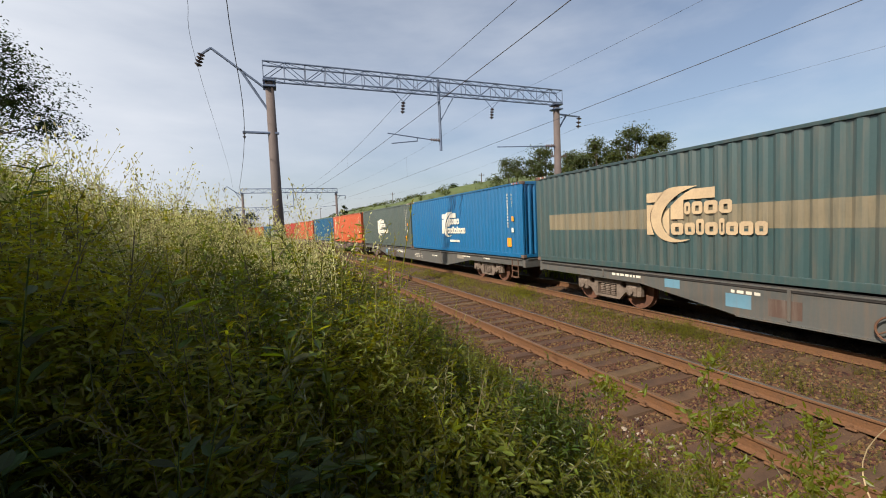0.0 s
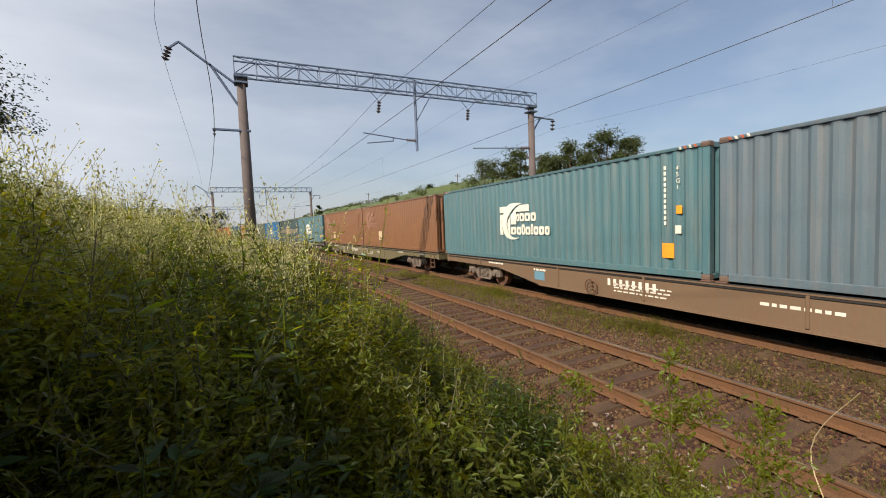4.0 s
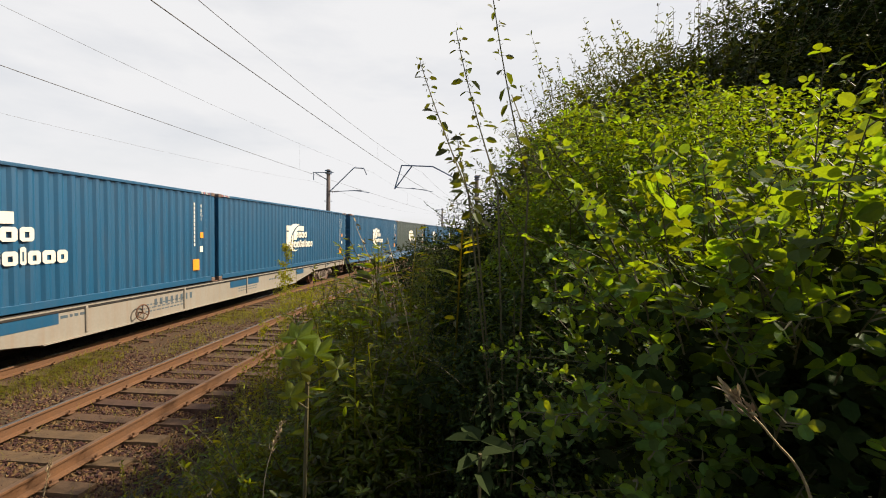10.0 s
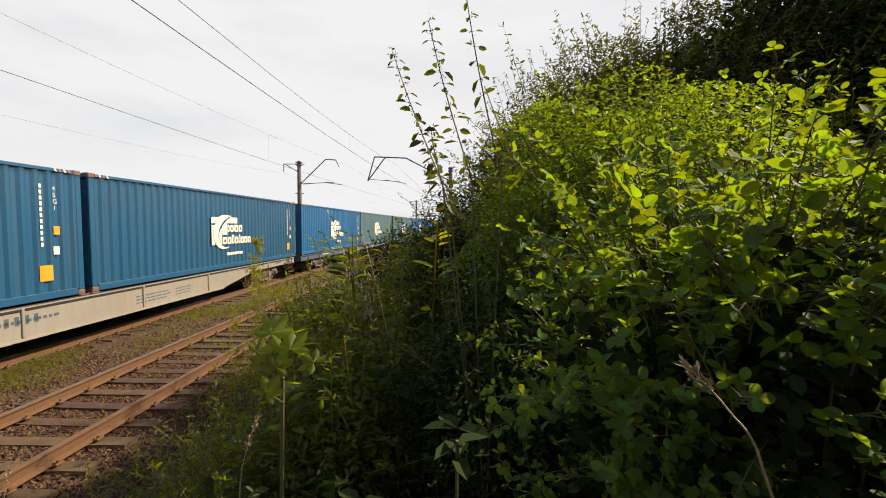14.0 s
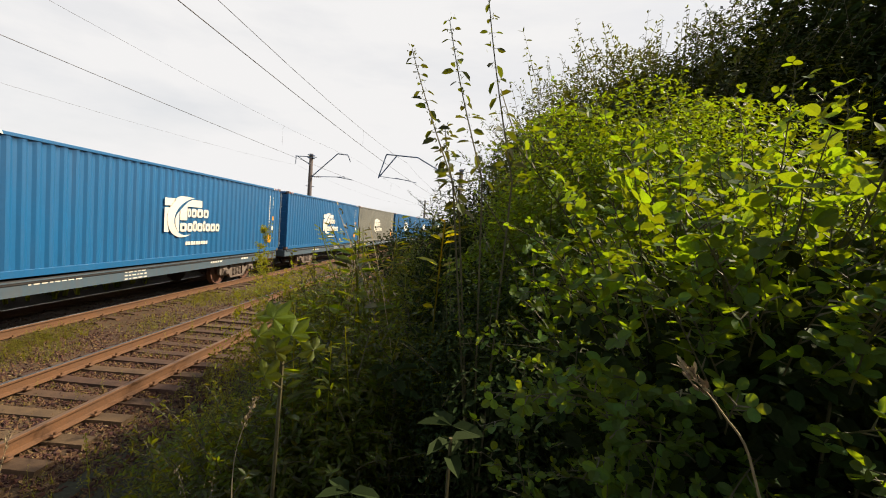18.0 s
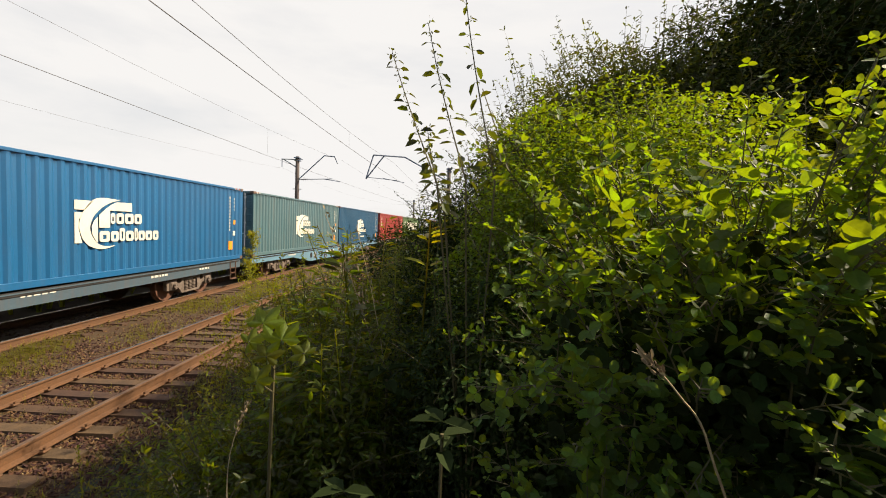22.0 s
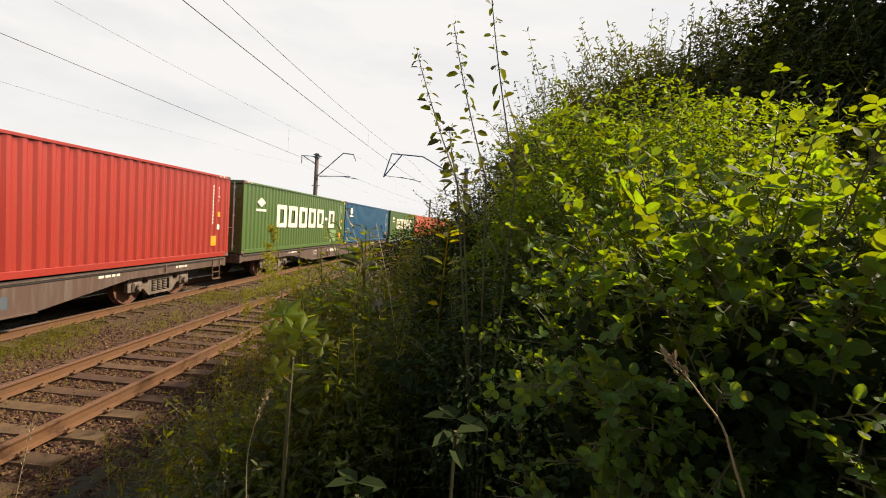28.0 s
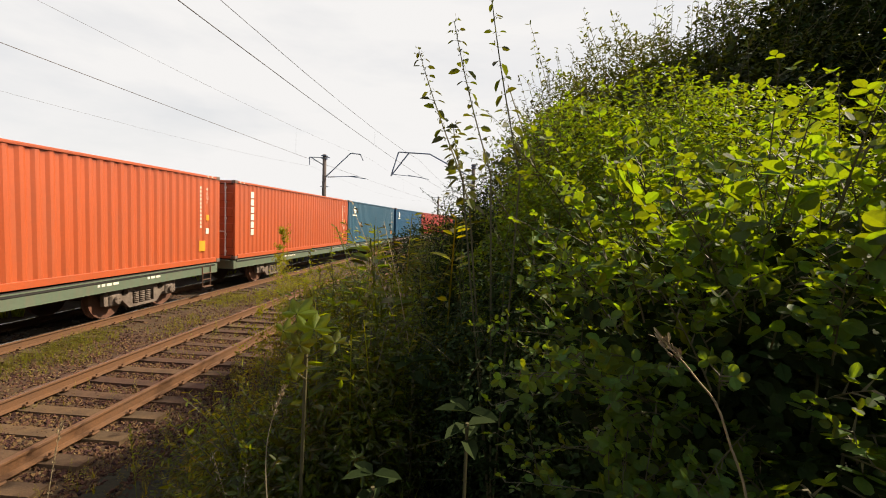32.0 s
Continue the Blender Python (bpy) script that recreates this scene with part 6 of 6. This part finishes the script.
# growth between and beside the tracks
n = 12000
x = np.concatenate([np.where(r.random(n) < 0.6, r.normal(8.5, 0.16, n), r.uniform(7.0, 8.8, n)), r.uniform(3.3, 4.2, 500), r.uniform(4.9, 6.2, 300)])
y = np.concatenate([r.uniform(-26, 34, n), r.uniform(-12, 14, 500), r.uniform(-14, 20, 300)])
thick = np.array([noise.noise((a * 0.9, b * 0.45, 4.0)) for a, b in zip(x, y)])
x, y, thick = x[thick > -0.22], y[thick > -0.22], thick[thick > -0.22]
p = np.stack([x - BEND * (y + 0.5) ** 2, y, np.full(len(x), -0.285)], 1)
scattered("track_weeds", fine, p, 0.19 + 0.5 * np.maximum(thick, 0) * r.uniform(0.4, 1.2, len(x)), LEAF_YELLOW, r, "low weeds growing between the two tracks")
p2 = p + r.normal(scale=0.15, size=p.shape) * np.array([1, 1, 0])
scattered("track_grass", [blade_proto(r, 9, 0.012, 0.6) for _ in range(4)], p2, 0.08 + 0.12 * r.random(len(p2)), LEAF_YELLOW, r, "short grass growing between the two tracks", "grass")


def stalk(name, label, foot, path, head=0.0, mat=None, bits=40, seed=1, width=0.003):
    """One separate stalk along a path, with a seed head over its last part."""
    rr = np.random.default_rng(seed)
    t = thing(name, label, "grass", "single stalks by the path")
    pts = np.array(curve([foot] + path, 6))
    v, f = tube_arrays([pts], [width])
    ob = scatter_mesh("stem", v, f, mat or STRAW)
    ob.parent = t
    if head:
        u = 1 - rr.random(bits) * head
        s = np.linspace(0, 1, len(pts))
        q = np.stack([np.interp(u, s, pts[:, i]) for i in range(3)], 1) + rr.normal(scale=width * 1.2, size=(bits, 3))
        d = unit(pts[-1] - pts[len(pts) // 2])[None] + rr.normal(scale=0.3, size=(bits, 3))
        h = Heap()
        h.add(*leaf_arrays(q, d, rr.normal(size=(bits, 3)), np.full(bits, width * 4.5), np.full(bits, width * 1.6)))
        h.make("seed_head", mat or STRAW, t, kind="stuff")


stalk("grass_stalk", "dry grass stalk with a pale head", (0.30, -1.75, 0.9), [(0.44, -1.88, 1.7), (0.49, -1.95, 1.98), (0.43, -1.94, 2.18)], 0.2, STRAW, 60, 3)
stalk("grass_stalk", "leaning dry grass stalk close to the path", (-0.62, -1.33, 1.3), [(-0.55, -1.30, 2.2), (-0.47, -1.26, 2.455), (-0.42, -1.25, 2.53), (-0.372, -1.245, 2.578)], 0.16, STRAW, 50, 4, 0.0026)
stalk("grass_stalk", "tall bent dry grass stalk by the track", (3.55, -1.3, -0.3), [(3.6, -1.25, 0.6), (3.6, -1.12, 1.22)], 0.3, STRAW, 50, 5)
stalk("grass_stalk", "tall dry grass stalk by the track", (3.35, -1.6, -0.3), [(3.3, -1.55, 0.7), (3.2, -1.48, 1.22)], 0.3, STRAW, 50, 6)
stalk("grass_stalk", "upright dry grass stalk by the track", (3.3, -1.85, -0.3), [(3.26, -1.84, 0.6), (3.24, -1.82, 1.26)], 0.3, STRAW, 50, 7)
stalk("grass_stalk", "upright dry grass stalk beside the ballast", (1.75, -2.3, 0.2), [(1.7, -2.32, 1.2), (1.62, -2.35, 1.78)], 0.25, STRAW, 50, 8)
stalk("grass_stalk", "upright green grass stalk beside the ballast", (1.2, -2.3, 0.5), [(1.22, -2.3, 1.3), (1.28, -2.32, 1.8)], 0.25, BLADE, 50, 9)
stalk("bare_stalk", "long arching straw stalk over the ballast", (2.45, 0.55, 0.0), [(2.2, 0.75, 1.0), (2.35, 0.95, 1.35), (2.55, 0.85, 1.62)], 0.0, STRAW, 0, 10, 0.005)
stalk("twig", "leafy single twig against the sky", (-2.1, 3.2, 1.8), [(-1.93, 3.4, 2.8), (-1.8, 3.55, 3.1), (-1.58, 3.7, 3.36)], 0.25, LEAF_DARK, 26, 11, 0.004)


def flowering_weed(foot, top, seed):
    """A tall loose weed with many thin side branches and tiny yellow-green buds."""
    rr = np.random.default_rng(seed)
    t = thing("flowering_weed", "tall loose yellow-green weed in bud beside the track", "weed", "tall weeds by the track")
    foot, top = np.array(foot), np.array(top)
    s = np.linspace(0, 1, 12)[:, None]
    stems = [foot + (top - foot) * s + np.array([0.06, 0.03, 0]) * np.sin(s * 5)]
    h = Heap()
    for i in range(46):
        u = rr.uniform(0.25, 1.0)
        p = foot + (top - foot) * u
        a = rr.uniform(0, 6.28)
        d = np.array([math.cos(a), math.sin(a), 0.9])
        q = np.linspace(0, 1, 6)[:, None]
        path = p + d * q * rr.uniform(0.12, 0.34) * (1.25 - u)
        stems.append(path)
        pts = np.repeat(path[1:], 5, 0) + rr.normal(scale=0.014, size=(25, 3))
        h.add(*leaf_arrays(pts, rr.normal(size=(25, 3)) + np.array([0, 0, 0.5]), rr.normal(size=(25, 3)), rr.uniform(0.016, 0.04, 25), rr.uniform(0.006, 0.015, 25)))
    h.make("bud_spray", LEAF_YELLOW, t, kind="stuff")
    v, f = tube_arrays(stems, [0.005] + [0.0018] * 46)
    ob = tagged(scatter_mesh("branchwork", v, f, LEAF_YELLOW), kind="stuff")
    ob.parent = t


flowering_weed((1.45, 1.0, 0.35), (1.27, 0.88, 2.02), 1)
flowering_weed((1.7, 0.8, 0.3), (1.55, 0.75, 1.85), 2)
flowering_weed((1.35, 1.25, 0.45), (1.12, 1.15, 1.85), 3)
flowering_weed((2.35, -5.9, -0.1), (2.28, -5.85, 2.55), 4)
flowering_weed((2.15, -5.6, 0.0), (2.1, -5.6, 2.3), 14)
flowering_weed((2.5, -6.3, -0.1), (2.55, -6.3, 2.3), 15)
flowering_weed((1.95, -4.6, 0.1), (1.9, -4.55, 1.95), 5)
flowering_weed((1.6, -4.9, 0.3), (1.55, -4.9, 2.1), 16)
flowering_weed((1.6, -7.8, 0.3), (1.6, -7.8, 2.5), 6)
flowering_weed((1.2, -6.6, 0.5), (1.2, -6.6, 2.3), 7)


def lobed_leaf(bm, m, size):
    """A large leaf with five toothed lobes, slightly folded at each rib."""
    rim = []
    for i in range(41):
        a = -2.45 + i * 4.9 / 40
        near = min(abs(a - c) for c in (-2.0, -1.0, 0.0, 1.0, 2.0))
        reach = (1.0 - 0.16 * abs(a)) * (1.0 - 0.95 * near) - (0.05 if i % 2 else 0.0)
        rim.append(Vector((math.sin(a) * reach * size, math.cos(a) * reach * size, -0.16 * size * near * 2 - 0.10 * size * reach ** 2)))
    hub = bm.verts.new(m @ Vector((0, 0, 0)))
    vs = [bm.verts.new(m @ v) for v in rim]
    for a, b in zip(vs, vs[1:]):
        bm.faces.new((hub, a, b))


LEAF_MAPLE = material("maple_leaf", (0.10, 0.13, 0.018), 0.5, 0.0, 0.12, 20.0, 120.0, 0.05, (0.07, 0.10, 0.015), 0.5, 0.3, 0.3, 0.5)
maple = thing("maple_seedling", "maple seedling with large sunlit lobed leaves", "plant")
bm = bmesh.new()
rod(bm, (0.62, -2.5, 0.75), (0.56, -2.44, 2.3), 0.008, 6)
part("stem", bm, STEM, maple)
for x, y, z, turn, tilt, size in ((0.58, -2.37, 2.31, 155, 50, 0.105), (0.50, -2.36, 2.25, 200, 62, 0.115), (0.64, -2.44, 2.33, 75, 30, 0.085), (0.56, -2.36, 2.18, 170, 55, 0.09), (0.66, -2.42, 2.22, 120, 50, 0.085), (0.43, -2.42, 2.18, 240, 45, 0.085), (0.6, -2.36, 2.08, 150, 60, 0.09)):
    bm = bmesh.new()
    lobed_leaf(bm, Matrix.Translation((x, y, z)) @ pose(0, 0, 0, -tilt) @ pose(0, 0, 0, 0, 0, turn), size)
    part("leaf", bm, LEAF_MAPLE, maple)
    bm = bmesh.new()
    rod(bm, (x, y, z), (0.56, -2.44, z - 0.08), 0.003, 5)
    part("petiole", bm, STEM, maple)
for k, (x, y, z, s) in enumerate(((-0.15, -2.35, 1.95, 0.13), (0.2, -2.2, 1.75, 0.11), (-0.05, -2.0, 1.6, 0.11), (0.15, -2.9, 1.95, 0.15))):
    burdock = thing("broad_leaved_weed", "shaded weed with large broad leaves", "plant", "broad-leaved weeds")
    bm = bmesh.new()
    rod(bm, (x, y, ground_height(x, y) - 0.05), (x, y, z - 0.05), 0.008, 6)
    part("stem", bm, STEM, burdock)
    for i in range(7):
        bm = bmesh.new()
        a = i * 51 + k * 20
        v, f = leaf_arrays(np.array([(x, y, z - 0.06 * (i % 3))]), np.array([(math.cos(radians(a)), math.sin(radians(a)), 0.3)]), np.array([(0.1, 0.1, 1.0)]), np.array([s]), np.array([s * 0.5]), 0.2, 0.35)
        vs = [bm.verts.new(c) for c in v]
        for q in f:
            bm.faces.new([vs[j] for j in q])
        part("leaf", bm, LEAF_DARK, burdock)

# ---- trees and hill beyond the line ----
def tree(x, y, z, height, spread, seed, mat=None, leaf=0.16, count=5200, label="broad-leaved tree with a dense uneven crown", group="trees beyond the line"):
    rr = np.random.default_rng(seed)
    t = thing("tree", label, "tree", group)
    bm = bmesh.new()
    foot, fork = Vector((x, y, z - 0.3)), Vector((x, y, z + height * 0.35))
    rod(bm, foot, fork, height * 0.022, 10, height * 0.015)
    clumps = []
    for i in range(26):
        a, u = i * 2.4, rr.uniform(0.38, 0.99)
        out = spread * math.sin(min(1.0, (1.08 - u) * 1.9) * 1.57) * rr.uniform(0.45, 0.95)
        end = Vector((x + out * math.cos(a), y + out * math.sin(a), z + height * u))
        rod(bm, fork.lerp(foot, rr.uniform(0, 0.25)), end, height * 0.008, 6, height * 0.002)
        clumps.append(end)
    part("trunk", bm, BARK, t)
    h = Heap()
    for c in clumps:
        size = spread * rr.uniform(0.18, 0.42)
        p, d = ellipsoid_points(rr, count // len(clumps), tuple(c), (size * 1.2, size * 1.2, size * 0.75), 0.0, 0.45)
        leafy(rr, h, p, d, leaf, leaf * 0.55)
    h.make("crown", mat or LEAF_DARK, t)


# unseen tree, added so that its shadow falls on the near bank
tree(-6.9, -1.3, 3.3, 4.0, 1.8, 60, leaf=0.10, count=16000, label="unseen dense low tree added to shade the bank", group="trees on the bank")
tree(-5.4, 9.3, 2.9, 3.7, 1.8, 61, leaf=0.055, count=30000, label="small dark feathery tree on the bank", group="trees on the bank")
for k, (x, y, h, w) in enumerate(((25.5, 41, 10.0, 2.8), (29, 40, 11.2, 2.4), (31.5, 37.5, 10.3, 2.6), (34.5, 37, 11.6, 2.8), (37, 35, 12.6, 3.0), (40.5, 34.5, 11.8, 2.6))):
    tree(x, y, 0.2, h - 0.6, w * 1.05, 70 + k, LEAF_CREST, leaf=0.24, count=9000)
tree(44, 100, 7.0, 6.0, 2.0, 80, leaf=0.3, count=2000)
tree(24, 160, 5.0, 6.5, 1.6, 81, leaf=0.3, count=1600)
for k, (x, y, h) in enumerate(((-16, 120, 8), (-12, 128, 9), (-20, 135, 9), (-8, 140, 8))):
    tree(x, y, 0.5, h, 3.2, 90 + k, leaf=0.4, count=1600)

hx = [16, 22, 28, 34, 40, 50, 80, 140]
hy = [48, 54, 62, 75, 95, 120, 150, 190, 240, 300]
hv, hf = [], []
for j, y in enumerate(hy):
    rise = min(1.0, j / 3.0)
    for i, x in enumerate(hx):
        up = float(np.interp(x, [16, 24, 34, 45, 140], [0, 3.5, 11.0, 13.0, 13.5])) * rise
        hv.append((x - 0.05 * max(0, y - 100) + (0.0), y, -1.2 + up + 0.8 * noise.noise((x * 0.1, y * 0.05, 1.0))))
w = len(hx)
hf = [(j * w + i, j * w + i + 1, (j + 1) * w + i + 1, (j + 1) * w + i) for j in range(len(hy) - 1) for i in range(w - 1)]
HILL = material("green_hillside", (0.0744, 0.0992, 0.0279), 0.95, 0.0, 0.3, 0.08, 1.5, 0.4, (0.0434, 0.062, 0.0186), 0.8)
tagged(mesh_object("hill", hv, hf, HILL, smooth=True), "grassy green hillside beyond the line", kind="structure")
hill_growth = Heap()
rr = np.random.default_rng(8)
for _ in range(420):
    x, y = rr.uniform(18, 60), rr.uniform(50, 240)
    up = float(np.interp(x, [16, 24, 34, 45, 140], [0, 3.5, 11.0, 13.0, 13.5])) * min(1.0, (y - 48) / 28)
    s = rr.uniform(0.5, 1.3)
    p, d = ellipsoid_points(rr, 70, (x - 0.05 * max(0, y - 100), y, -1.0 + up + s * 0.3), (s, s, s * 0.7), 0.3)
    leafy(rr, hill_growth, p, d, 0.35, 0.22)
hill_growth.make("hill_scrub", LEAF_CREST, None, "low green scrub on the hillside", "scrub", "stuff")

hedge = Heap()
for _ in range(260):
    y = rr.uniform(-260, 260)
    p, d = ellipsoid_points(rr, 60, (230 + rr.uniform(-12, 12), y, 1.0), (6, 6, rr.uniform(2.5, 5)), 0.3)
    leafy(rr, hedge, p, d, 1.6, 1.0)
hedge.make("far_hedge", LEAF_DARK, None, "dark line of trees at the far edge of the meadow", "trees", "stuff")
p = np.stack([rr.uniform(12.5, 30, 2600), rr.uniform(-40, 40, 2600), np.full(2600, -1.0)], 1)
p[:1100, 0] = rr.uniform(11.8, 13.4, 1100)
p[:, 2] = [ground_height(a, b) for a, b in p[:, :2]]
p[:, 0] -= BEND * (p[:, 1] + 0.5) ** 2
scattered("far_side_weeds", broad, p[:1100], r.uniform(0.9, 1.5, 1100), LEAF_WEED, r, "dark weeds on the far side of the tracks")
scattered("meadow_grass", [blade_proto(r, 9, 0.02, 0.5) for _ in range(3)], p, r.uniform(0.5, 1.1, len(p)), LEAF_YELLOW, r, "tall yellow meadow grass beyond the tracks", "grass")


def utility_pole(x, y, z, height):
    t = thing("utility_pole", "thin wooden pole with a short cross-arm", "pole", "utility poles on the hill")
    bm = bmesh.new()
    rod(bm, (x, y, z - 0.4), (x, y, z + height), 0.13, 8, 0.09)
    part("post", bm, BARK, t)
    bm = bmesh.new()
    box(bm, (1.5, 0.1, 0.12), pose(x, y, z + height - 0.6), 0.01)
    part("cross_arm", bm, BARK, t)
    bm = bmesh.new()
    for dx in (-0.65, 0.0, 0.65):
        rod(bm, (x + dx, y, z + height - 0.55), (x + dx, y, z + height - 0.3), 0.05, 6)
    part("insulator", bm, PORCELAIN, t)


utility_pole(46, 88, 8.5, 6.0)
utility_pole(38, 140, 7.5, 7.0)
utility_pole(21.5, 27.5, -1.0, 9.2)
utility_pole(20, 210, 6.0, 7.5)


def motions():
    times = [i * 0.5 for i in range(65)]
    for ob, s, z in MOVING:
        rows = []
        for t in times:
            y = s + train_at(t)
            rows.append((t, pose(bent(FAR, y), y, z, 0, 0, heading(y))))
        walk(ob, rows)


motions()
